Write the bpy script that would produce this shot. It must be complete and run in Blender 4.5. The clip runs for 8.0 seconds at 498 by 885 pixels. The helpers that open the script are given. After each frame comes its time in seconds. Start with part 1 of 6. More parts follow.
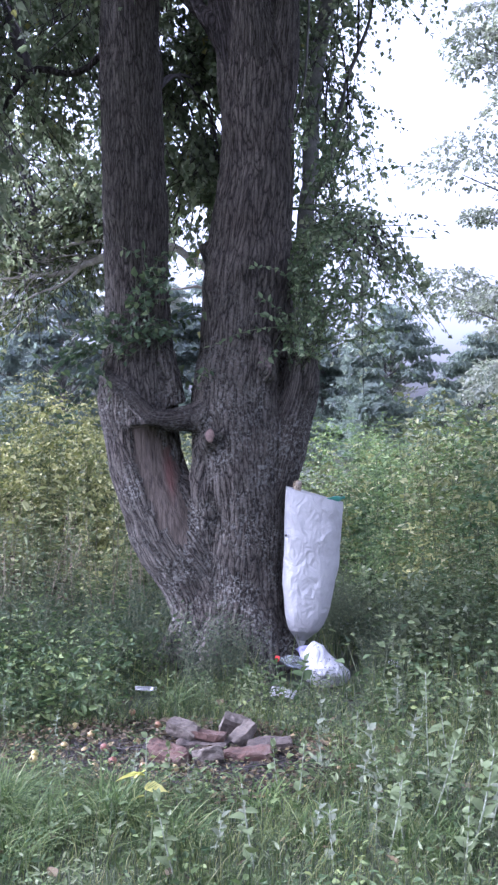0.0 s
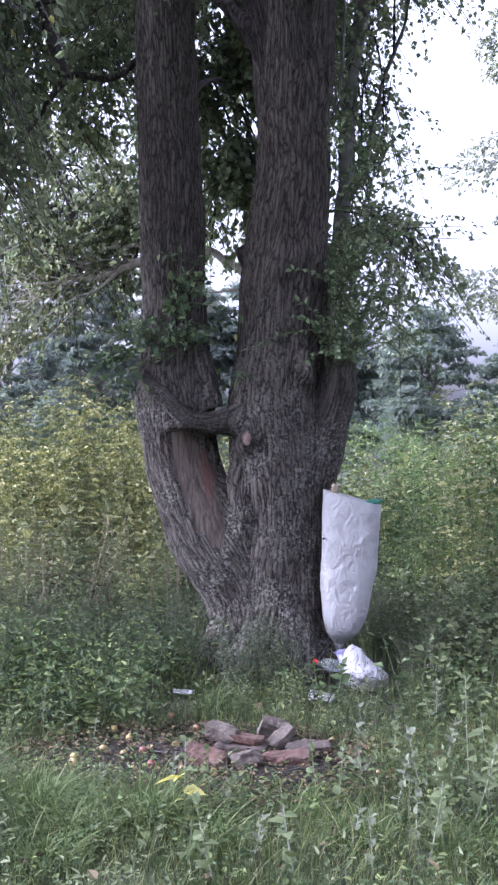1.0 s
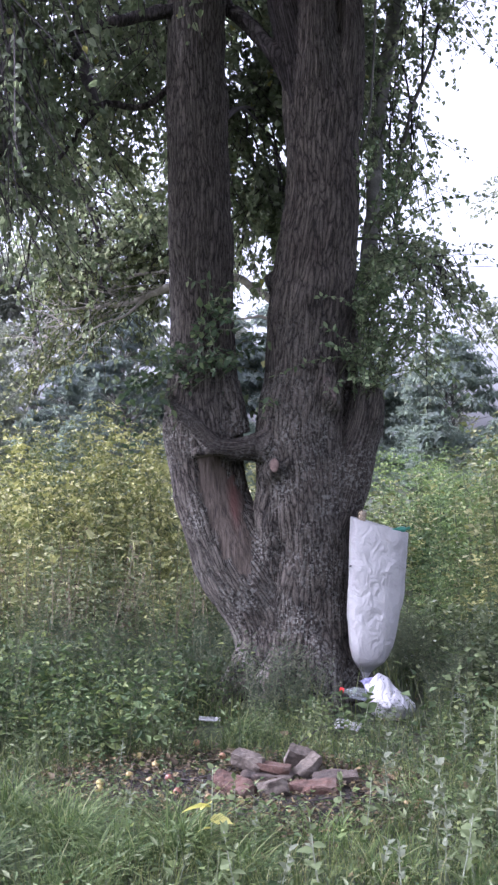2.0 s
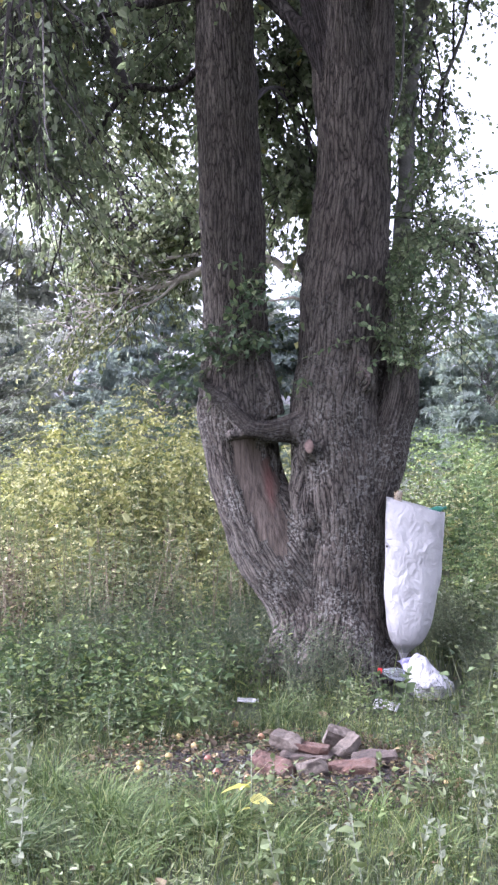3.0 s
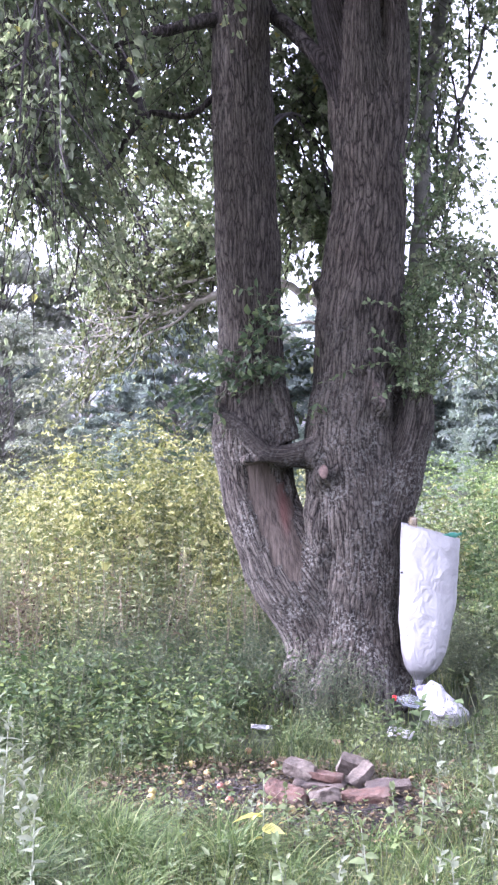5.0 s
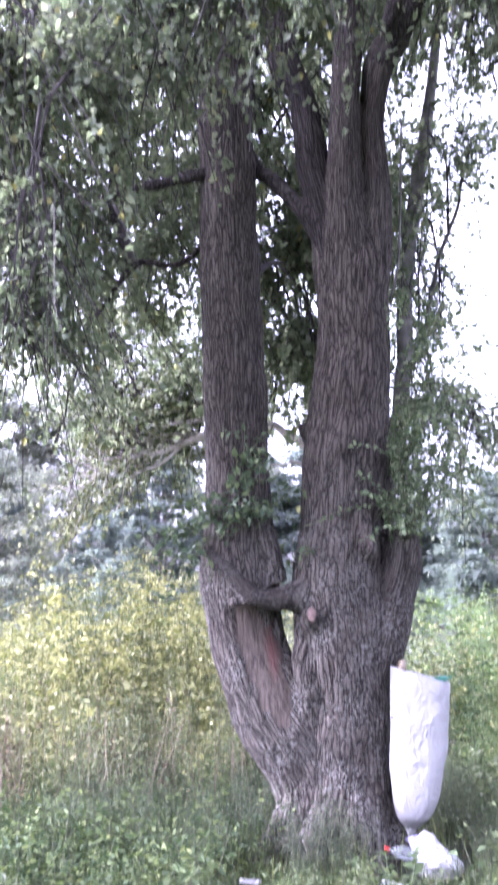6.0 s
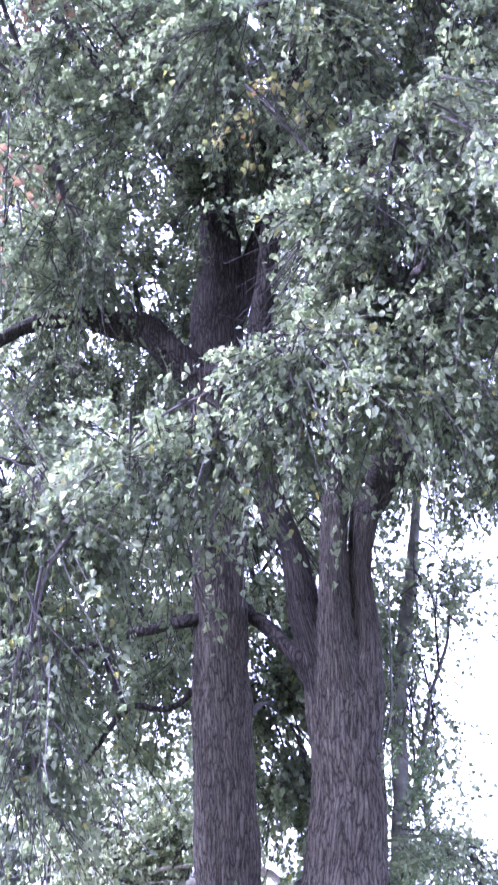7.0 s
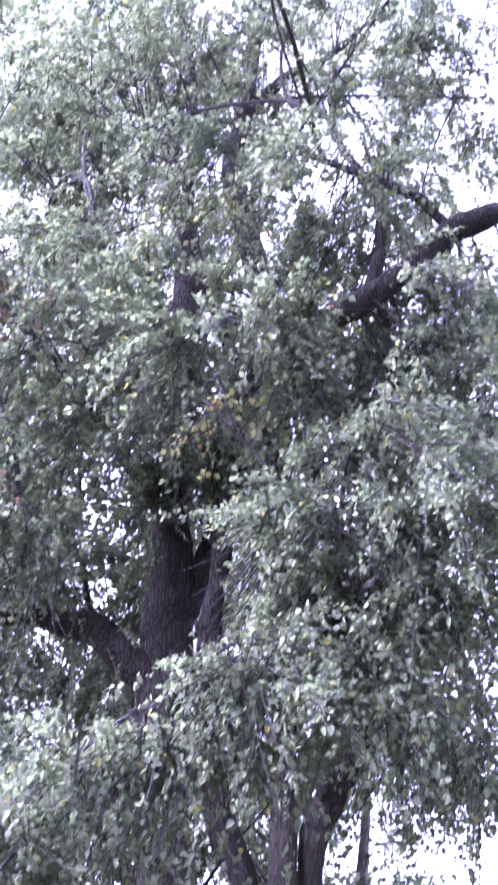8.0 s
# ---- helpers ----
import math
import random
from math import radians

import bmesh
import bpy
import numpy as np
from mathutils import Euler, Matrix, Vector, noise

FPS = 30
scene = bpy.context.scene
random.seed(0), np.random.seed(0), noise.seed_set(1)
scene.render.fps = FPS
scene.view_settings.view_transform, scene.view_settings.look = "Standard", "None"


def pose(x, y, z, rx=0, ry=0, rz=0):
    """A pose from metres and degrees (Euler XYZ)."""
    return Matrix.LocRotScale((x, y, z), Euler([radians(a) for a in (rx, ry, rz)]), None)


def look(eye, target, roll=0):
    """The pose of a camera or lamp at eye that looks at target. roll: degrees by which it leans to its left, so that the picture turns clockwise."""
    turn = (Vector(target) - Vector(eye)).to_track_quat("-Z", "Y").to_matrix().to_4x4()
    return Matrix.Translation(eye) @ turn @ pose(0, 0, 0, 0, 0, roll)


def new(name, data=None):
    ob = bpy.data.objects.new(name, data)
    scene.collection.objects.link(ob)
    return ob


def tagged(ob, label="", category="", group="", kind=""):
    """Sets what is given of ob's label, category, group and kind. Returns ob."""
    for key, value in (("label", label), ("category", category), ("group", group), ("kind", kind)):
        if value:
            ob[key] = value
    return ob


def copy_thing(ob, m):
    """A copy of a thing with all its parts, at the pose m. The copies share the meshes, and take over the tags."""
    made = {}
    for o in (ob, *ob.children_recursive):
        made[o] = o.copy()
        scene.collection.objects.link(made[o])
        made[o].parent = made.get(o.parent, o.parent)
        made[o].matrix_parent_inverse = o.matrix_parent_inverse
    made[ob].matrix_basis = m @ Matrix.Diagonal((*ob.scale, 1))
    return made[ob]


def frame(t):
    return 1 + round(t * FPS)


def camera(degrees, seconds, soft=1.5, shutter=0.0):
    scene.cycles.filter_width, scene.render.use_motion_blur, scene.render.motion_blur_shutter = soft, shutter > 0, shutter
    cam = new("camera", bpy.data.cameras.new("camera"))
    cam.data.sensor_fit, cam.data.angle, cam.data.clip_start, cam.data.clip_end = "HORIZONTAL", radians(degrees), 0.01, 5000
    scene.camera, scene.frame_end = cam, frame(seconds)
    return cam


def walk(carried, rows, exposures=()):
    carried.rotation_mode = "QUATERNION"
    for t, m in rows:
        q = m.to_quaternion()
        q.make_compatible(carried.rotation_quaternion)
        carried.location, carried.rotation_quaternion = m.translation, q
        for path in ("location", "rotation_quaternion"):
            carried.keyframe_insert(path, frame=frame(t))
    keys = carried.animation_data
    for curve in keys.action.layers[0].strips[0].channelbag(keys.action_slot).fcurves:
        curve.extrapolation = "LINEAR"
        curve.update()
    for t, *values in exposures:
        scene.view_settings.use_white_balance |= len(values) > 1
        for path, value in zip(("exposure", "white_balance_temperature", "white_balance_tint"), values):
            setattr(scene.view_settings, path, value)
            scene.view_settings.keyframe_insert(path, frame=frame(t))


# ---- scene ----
cam = camera(24, 8.0, soft=2.4, shutter=0.2)
PATH = [
    (0, (0.558, -7.455, 1.507), (0.403, -5.461, 1.485), 0.3),
    (0.5, (0.561, -7.457, 1.512), (0.373, -5.466, 1.473), -0.5),
    (1, (0.55, -7.451, 1.507), (0.334, -5.463, 1.49), 0.1),
    (1.5, (0.536, -7.449, 1.507), (0.323, -5.46, 1.501), 0.6),
    (2, (0.526, -7.452, 1.51), (0.27, -5.469, 1.537), 0.5),
    (2.2, (0.527, -7.459, 1.514), (0.251, -5.479, 1.548), 0.2),
    (3.5, (0.527, -7.435, 1.498), (0.207, -5.461, 1.477), -0.3),
    (4, (0.53, -7.438, 1.5), (0.21, -5.464, 1.488), -0.2),
    (4.2, (0.532, -7.438, 1.499), (0.204, -5.465, 1.497), -0.2),
    (5.3, (0.54, -7.445, 1.529), (0.197, -5.476, 1.604), 0.0),
    (5.5, (0.531, -7.458, 1.518), (0.198, -5.489, 1.628), 0.1),
    (6, (0.525, -7.476, 1.569), (0.212, -5.518, 1.833), -0.3),
    (6.1, (0.515, -7.496, 1.572), (0.211, -5.553, 1.935), -0.2),
    (6.2, (0.514, -7.466, 1.588), (0.231, -5.54, 2.047), -0.9),
    (6.3, (0.523, -7.482, 1.601), (0.244, -5.573, 2.128), -1.0),
    (6.4, (0.533, -7.498, 1.634), (0.258, -5.61, 2.232), -1.1),
    (6.5, (0.529, -7.528, 1.673), (0.262, -5.665, 2.349), -1.3),
    (7, (0.529, -7.61, 1.772), (0.269, -5.853, 2.692), -0.5),
    (7.1, (0.525, -7.61, 1.778), (0.267, -5.868, 2.725), -0.6),
    (7.5, (0.483, -7.7, 1.839), (0.258, -6.029, 2.914), -0.3),
    (8, (0.475, -7.754, 1.88), (0.35, -6.249, 3.192), -1.3),
]
EXPOSURE = [(0.0, 2.16, 5000, 32), (0.6, 2.02, 5150, 31), (1.2, 1.98, 5280, 31), (2.1, 2.03, 5400, 31), (3.3, 2.65, 5480, 32), (4.2, 2.72, 5420, 33), (5.3, 2.98, 5380, 38), (6.5, 3.38, 5120, 45), (7.1, 3.64, 4900, 48), (7.5, 3.59, 4920, 51), (8.0, 3.42, 5000, 57)]
walk(cam, [(t, look(eye, target, roll)) for t, eye, target, roll in PATH], EXPOSURE)

# ---- world, sun and exposure ----
SUN_EL, SUN_AZ = radians(42), radians(262)
world = bpy.data.worlds.new("sky")
scene.world = world
world.use_nodes = True
wt = world.node_tree
wt.nodes.clear()
sky = wt.nodes.new("ShaderNodeTexSky")
sky.sky_type, sky.sun_disc = "NISHITA", False
sky.sun_elevation, sky.sun_rotation = SUN_EL, SUN_AZ
sky.air_density, sky.dust_density, sky.ozone_density = 1.0, 6.0, 1.0
pale = wt.nodes.new("ShaderNodeHueSaturation")
pale.inputs["Saturation"].default_value = 0.16
bg = wt.nodes.new("ShaderNodeBackground")
bg.inputs["Strength"].default_value = 0.15
wo = wt.nodes.new("ShaderNodeOutputWorld")
wt.links.new(sky.outputs["Color"], pale.inputs["Color"])
wt.links.new(pale.outputs["Color"], bg.inputs["Color"])
wt.links.new(bg.outputs["Background"], wo.inputs["Surface"])
sun_data = bpy.data.lights.new("sun", "SUN")
sun_data.energy, sun_data.angle, sun_data.color = 0.9, radians(55), (1.0, 0.95, 0.86)
sun = new("sun", sun_data)
sun.rotation_euler = (radians(90) - SUN_EL, 0, math.pi - SUN_AZ)

# ---- materials ----


def base_material(name, rough=0.8, metal=0.0):
    m = bpy.data.materials.new(name)
    m.use_nodes = True
    nt = m.node_tree
    b = nt.nodes["Principled BSDF"]
    b.inputs["Roughness"].default_value = rough
    b.inputs["Metallic"].default_value = metal
    return m, nt, b


def ramp(nt, fac, stops):
    r = nt.nodes.new("ShaderNodeValToRGB")
    e = r.color_ramp.elements
    while len(e) < len(stops):
        e.new(0.5)
    for k, (p, c) in enumerate(stops):
        e[k].position, e[k].color = p, (*c, 1)
    nt.links.new(fac, r.inputs["Fac"])
    return r.outputs["Color"]


def coords(nt, kind="Object", scale=(1, 1, 1), attribute=""):
    if attribute:
        a = nt.nodes.new("ShaderNodeAttribute")
        a.attribute_name = attribute
        src = a.outputs["Vector"]
    else:
        src = nt.nodes.new("ShaderNodeTexCoord").outputs[kind]
    mp = nt.nodes.new("ShaderNodeMapping")
    mp.inputs["Scale"].default_value = scale
    nt.links.new(src, mp.inputs["Vector"])
    return mp.outputs["Vector"]


def noise_tex(nt, vec, scale, detail=4.0, rough=0.55, warp=0.0):
    n = nt.nodes.new("ShaderNodeTexNoise")
    n.inputs["Scale"].default_value = scale
    n.inputs["Detail"].default_value = detail
    n.inputs["Roughness"].default_value = rough
    n.inputs["Distortion"].default_value = warp
    nt.links.new(vec, n.inputs["Vector"])
    return n.outputs["Fac"]


def mix_color(nt, fac, a, b, mode="MIX"):
    x = nt.nodes.new("ShaderNodeMix")
    x.data_type, x.blend_type = "RGBA", mode
    for value, slot in ((fac, 0), (a, 6), (b, 7)):
        if isinstance(value, (int, float)):
            x.inputs[slot].default_value = value
        elif isinstance(value, tuple):
            x.inputs[slot].default_value = (*value, 1)
        else:
            nt.links.new(value, x.inputs[slot])
    return x.outputs[2]


def bump(nt, b, height, strength=0.5, distance=0.01):
    k = nt.nodes.new("ShaderNodeBump")
    k.inputs["Strength"].default_value = strength
    k.inputs["Distance"].default_value = distance
    nt.links.new(height, k.inputs["Height"])
    nt.links.new(k.outputs["Normal"], b.inputs["Normal"])


def leaf_material(name, stops, rough=0.42, glow=0.35, patch=0.7, vary=0.0):
    """Leaves: each one its own tint, with light shining through."""
    m, nt, b = base_material(name, rough)
    b.inputs["Specular IOR Level"].default_value = 0.22
    g = nt.nodes.new("ShaderNodeNewGeometry")
    col = ramp(nt, g.outputs["Random Per Island"], stops)
    big = noise_tex(nt, coords(nt), 1.3, 3)
    col = mix_color(nt, patch, col, ramp(nt, big, [(0.3, (0.62, 0.66, 0.6)), (0.7, (1.25, 1.2, 1.05))]), "MULTIPLY")
    oi = nt.nodes.new("ShaderNodeObjectInfo")
    col = mix_color(nt, vary, col, ramp(nt, oi.outputs["Random"], [(0.0, (0.5, 0.6, 0.64)), (0.45, (0.95, 0.97, 0.97)), (1.0, (1.2, 1.18, 0.94))]), "MULTIPLY")
    nt.links.new(col, b.inputs["Base Color"])
    t = nt.nodes.new("ShaderNodeBsdfTranslucent")
    nt.links.new(mix_color(nt, 1.0, col, (1.1, 1.15, 0.85), "MULTIPLY"), t.inputs["Color"])
    s = nt.nodes.new("ShaderNodeMixShader")
    s.inputs["Fac"].default_value = glow
    nt.links.new(b.outputs["BSDF"], s.inputs[1])
    nt.links.new(t.outputs["BSDF"], s.inputs[2])
    nt.links.new(s.outputs["Shader"], nt.nodes["Material Output"].inputs["Surface"])
    return m


def noise_material(name, stops, scale=8.0, fine=60.0, rough=0.85, relief=0.4, depth=0.01, stretch=(1, 1, 1)):
    m, nt, b = base_material(name, rough)
    v = coords(nt, scale=stretch)
    a = noise_tex(nt, v, scale, 6)
    f = noise_tex(nt, v, fine, 5, 0.65)
    col = ramp(nt, a, stops)
    col = mix_color(nt, 0.6, col, ramp(nt, f, [(0.3, (0.55, 0.55, 0.55)), (0.7, (1.3, 1.3, 1.3))]), "MULTIPLY")
    nt.links.new(col, b.inputs["Base Color"])
    bump(nt, b, f, relief, depth)
    return m


def calc(nt, op, a, b=0.0, c=0.0):
    k = nt.nodes.new("ShaderNodeMath")
    k.operation = op
    for slot, value in enumerate((a, b, c)):
        if isinstance(value, (int, float)):
            k.inputs[slot].default_value = value
        else:
            nt.links.new(value, k.inputs[slot])
    return k.outputs[0]


def bark_material(name, dark, mid, light, attribute="flow", lichen=True):
    """Long interlaced plates parted by narrow dark cracks, with lichen specks."""
    m, nt, b = base_material(name, 0.93)
    b.inputs["Specular IOR Level"].default_value = 0.25

    def plates(scale, long, wander, turn):
        v = coords(nt, attribute=attribute, scale=(1, 1, long))
        n = nt.nodes.new("ShaderNodeTexNoise")
        n.inputs["Scale"].default_value, n.inputs["Detail"].default_value = turn, 3
        nt.links.new(v, n.inputs["Vector"])
        off = nt.nodes.new("ShaderNodeVectorMath")
        off.operation = "MULTIPLY_ADD"
        off.inputs[1].default_value = (wander, wander, wander * 3)
        nt.links.new(n.outputs["Color"], off.inputs[0])
        nt.links.new(v, off.inputs[2])
        w = nt.nodes.new("ShaderNodeTexVoronoi")
        w.feature = "DISTANCE_TO_EDGE"
        w.inputs["Scale"].default_value = scale
        nt.links.new(off.outputs["Vector"], w.inputs["Vector"])
        return w.outputs["Distance"]

    coarse = plates(34, 0.2, 0.06, 12)
    thin = plates(74, 0.42, 0.035, 22)
    grain = noise_tex(nt, coords(nt, attribute=attribute, scale=(1, 1, 0.3)), 130, 5, 0.7)
    gape = noise_tex(nt, coords(nt, attribute=attribute, scale=(1, 1, 0.3)), 9, 3)
    # cracks of uneven width
    d1 = calc(nt, "DIVIDE", calc(nt, "MULTIPLY_ADD", grain, 0.1, coarse), calc(nt, "MULTIPLY_ADD", gape, 0.8, 0.1))
    d2 = calc(nt, "DIVIDE", calc(nt, "MULTIPLY_ADD", grain, 0.1, thin), calc(nt, "MULTIPLY_ADD", gape, 0.8, 0.1))
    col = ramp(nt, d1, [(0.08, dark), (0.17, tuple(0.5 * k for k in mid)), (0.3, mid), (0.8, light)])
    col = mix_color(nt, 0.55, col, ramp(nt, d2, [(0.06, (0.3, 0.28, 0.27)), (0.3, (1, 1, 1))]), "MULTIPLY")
    col = mix_color(nt, 0.75, col, ramp(nt, grain, [(0.3, (0.55, 0.54, 0.53)), (0.7, (1.35, 1.34, 1.32))]), "MULTIPLY")
    # the colour follows the relief: darker in cracks, lighter on plate backs
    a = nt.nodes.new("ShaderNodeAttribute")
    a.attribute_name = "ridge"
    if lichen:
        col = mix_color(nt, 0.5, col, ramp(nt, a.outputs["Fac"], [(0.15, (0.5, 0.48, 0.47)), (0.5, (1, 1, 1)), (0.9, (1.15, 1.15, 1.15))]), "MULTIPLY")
    blot = noise_tex(nt, coords(nt), 3.0, 5)
    col = mix_color(nt, 0.6, col, ramp(nt, blot, [(0.35, (0.82, 0.72, 0.66)), (0.65, (1.1, 1.07, 1.02))]), "MULTIPLY")
    if lichen:
        # lichen crust in patches on old lower bark; its fade also paints crown shade
        spot = ramp(nt, noise_tex(nt, coords(nt), 52, 3, 0.75), [(0.5, (0, 0, 0)), (0.59, (0.85, 0.85, 0.85))])
        zone = nt.nodes.new("ShaderNodeSeparateXYZ")
        nt.links.new(coords(nt), zone.inputs[0])
        old = nt.nodes.new("ShaderNodeMapRange")
        old.inputs["From Min"].default_value, old.inputs["From Max"].default_value = 2.7, 1.5
        nt.links.new(zone.outputs["Z"], old.inputs["Value"])
        spot = mix_color(nt, 1.0, spot, old.outputs["Result"], "MULTIPLY")
        spot = mix_color(nt, 1.0, spot, ramp(nt, noise_tex(nt, coords(nt), 4.0, 3), [(0.4, (0.12, 0.12, 0.12)), (0.62, (1, 1, 1))]), "MULTIPLY")
        col = mix_color(nt, spot, col, (0.2, 0.197, 0.172))
    nt.links.new(col, b.inputs["Base Color"])
    tall = ramp(nt, d1, [(0.06, (0, 0, 0)), (0.3, (0.65, 0.65, 0.65)), (0.8, (1, 1, 1))])
    low = ramp(nt, d2, [(0.0, (0, 0, 0)), (0.6, (0.3, 0.3, 0.3))])
    bump(nt, b, calc(nt, "MULTIPLY_ADD", grain, 0.25, calc(nt, "ADD", tall, low)), 0.8, 0.014)
    return m


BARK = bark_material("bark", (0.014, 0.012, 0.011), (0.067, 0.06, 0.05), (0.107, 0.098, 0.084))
# same bark, darkened: the crown's shade on the limbs is put into the colour
SHADED_LIMB_BARK = bark_material("shaded_limb_bark", (0.014, 0.011, 0.011), (0.042, 0.037, 0.034), (0.078, 0.07, 0.065), lichen=False)
TWIG = noise_material("twig_bark", [(0.35, (0.02, 0.016, 0.015)), (0.65, (0.06, 0.05, 0.046))], 20, 90)
GREY_TWIG = noise_material("grey_smooth_bark", [(0.35, (0.07, 0.066, 0.056)), (0.65, (0.16, 0.15, 0.13))], 9, 70)
# grey bark made paler: the haze before the slender trunk is painted in
HAZED_BARK = noise_material("hazed_pale_bark", [(0.35, (0.13, 0.125, 0.11)), (0.65, (0.27, 0.26, 0.235))], 9, 70)
PALE_TWIG = noise_material("pale_twig_bark", [(0.35, (0.3, 0.265, 0.235)), (0.65, (0.5, 0.455, 0.415))], 20, 90)
CROWN_LEAF = leaf_material("crown_leaf", [(0.0, (0.105, 0.132, 0.088)), (0.4, (0.15, 0.18, 0.125)), (0.75, (0.195, 0.22, 0.162)), (0.98, (0.25, 0.27, 0.22)), (0.993, (0.27, 0.25, 0.1))], 0.6, 0.68)
SPROUT_LEAF = leaf_material("sprout_leaf", [(0.0, (0.035, 0.06, 0.035)), (0.7, (0.075, 0.11, 0.06)), (1.0, (0.16, 0.2, 0.10))], 0.5, 0.35)
SHRUB_LEAF = leaf_material("yellow_green_leaf", [(0.0, (0.10, 0.122, 0.055)), (0.5, (0.232, 0.24, 0.108)), (0.85, (0.37, 0.362, 0.2)), (1.0, (0.5, 0.475, 0.35))], 0.6, 0.25, vary=1.0)
GREEN_LEAF = leaf_material("green_leaf", [(0.0, (0.09, 0.14, 0.06)), (0.6, (0.16, 0.22, 0.10)), (1.0, (0.28, 0.33, 0.17))], 0.6, 0.35, vary=1.0)
LOW_LEAF = leaf_material("low_plant_leaf", [(0.0, (0.05, 0.078, 0.038)), (0.6, (0.10, 0.14, 0.066)), (1.0, (0.2, 0.235, 0.12))], 0.65, 0.3)
DRY_LEAF = leaf_material("dry_leaf", [(0.0, (0.035, 0.026, 0.017)), (0.5, (0.08, 0.06, 0.038)), (0.85, (0.13, 0.1, 0.06)), (1.0, (0.24, 0.185, 0.1))], 0.7, 0.1)
GREY_LEAF = leaf_material("silver_willow_leaf", [(0.0, (0.14, 0.155, 0.135)), (0.6, (0.22, 0.235, 0.205)), (1.0, (0.34, 0.35, 0.32))], 0.85, 0.55, patch=0.5)
# haze over the far wood is painted into these three leaf colours
FAR_LEAF = leaf_material("blue_haze_forest_leaf", [(0.0, (0.15, 0.185, 0.175)), (0.6, (0.18, 0.213, 0.198)), (1.0, (0.215, 0.245, 0.222))], 0.95, 0.65, patch=0.3)
DEEP_LEAF = leaf_material("slate_haze_forest_leaf", [(0.0, (0.125, 0.152, 0.158)), (0.6, (0.142, 0.168, 0.17)), (1.0, (0.165, 0.19, 0.185))], 0.95, 0.65, patch=0.25)
HAZE_LEAF = leaf_material("pale_haze_forest_leaf", [(0.0, (0.26, 0.275, 0.275)), (0.6, (0.31, 0.32, 0.31)), (1.0, (0.37, 0.37, 0.35))], 0.95, 0.65, patch=0.4)
SAP_LEAF = leaf_material("felted_leaf", [(0.0, (0.085, 0.118, 0.055)), (0.6, (0.135, 0.168, 0.085)), (1.0, (0.225, 0.25, 0.16))], 0.75, 0.3)
WHITE_LEAF = leaf_material("white_felted_leaf", [(0.0, (0.1, 0.12, 0.08)), (0.5, (0.155, 0.175, 0.125)), (1.0, (0.25, 0.265, 0.215))], 0.85, 0.25)
YELLOW_LEAF = leaf_material("yellow_leaf", [(0.0, (0.55, 0.5, 0.12)), (1.0, (0.66, 0.62, 0.26))], 0.5, 0.3)
FEATHER_LEAF = leaf_material("feathery_leaf", [(0.0, (0.04, 0.056, 0.038)), (0.6, (0.085, 0.108, 0.07)), (1.0, (0.16, 0.175, 0.115))], 0.65, 0.3)
NETTLE_LEAF = leaf_material("broad_weed_leaf", [(0.0, (0.032, 0.054, 0.023)), (0.5, (0.068, 0.104, 0.043)), (0.85, (0.144, 0.189, 0.077)), (1.0, (0.252, 0.288, 0.117))], 0.65, 0.3)
AIRY_LEAF = leaf_material("airy_grey_green_leaf", [(0.0, (0.165, 0.204, 0.143)), (0.5, (0.275, 0.314, 0.231)), (1.0, (0.462, 0.484, 0.396))], 0.6, 0.6)
AUTUMN_LEAF = leaf_material("autumn_leaf", [(0.0, (0.2, 0.22, 0.10)), (0.5, (0.3, 0.29, 0.13)), (0.85, (0.36, 0.28, 0.12)), (1.0, (0.36, 0.2, 0.09))], 0.6, 0.45)
RED_LEAF = leaf_material("reddened_leaf", [(0.0, (0.17, 0.12, 0.09)), (0.5, (0.22, 0.13, 0.10)), (1.0, (0.28, 0.19, 0.14))], 0.6, 0.45)
STUB_LEAF = leaf_material("stub_shoot_leaf", [(0.0, (0.075, 0.112, 0.062)), (0.6, (0.14, 0.185, 0.105)), (1.0, (0.26, 0.31, 0.19))], 0.55, 0.5)
TUSSOCK = leaf_material("tussock_blade", [(0.0, (0.034, 0.063, 0.02)), (0.5, (0.082, 0.124, 0.043)), (0.88, (0.155, 0.205, 0.082)), (1.0, (0.26, 0.27, 0.15))], 0.55, 0.3)
GRASS = leaf_material("grass_blade", [(0.0, (0.026, 0.044, 0.017)), (0.5, (0.074, 0.106, 0.038)), (0.88, (0.165, 0.19, 0.074)), (1.0, (0.27, 0.25, 0.135))], 0.6, 0.3)
STEM_WHITE = noise_material("felted_stem", [(0.4, (0.17, 0.19, 0.12)), (0.6, (0.27, 0.29, 0.21))], 30, 120)
STEM_GREEN = noise_material("green_stem", [(0.4, (0.055, 0.07, 0.035)), (0.6, (0.115, 0.125, 0.065))], 30, 120)
DRY_STEM = noise_material("dry_stem", [(0.4, (0.11, 0.085, 0.055)), (0.6, (0.24, 0.2, 0.13))], 30, 120)
SOIL = noise_material("leafy_soil", [(0.3, (0.026, 0.026, 0.015)), (0.5, (0.045, 0.055, 0.026)), (0.75, (0.07, 0.085, 0.038))], 3.0, 45, 0.95, 0.8, 0.03)
ASH = noise_material("dark_ash_soil", [(0.3, (0.010, 0.008, 0.007)), (0.5, (0.028, 0.022, 0.018)), (0.75, (0.07, 0.056, 0.046))], 22, 110, 0.95, 0.9, 0.03)

# ---- geometry helpers ----
rng = np.random.default_rng(7)


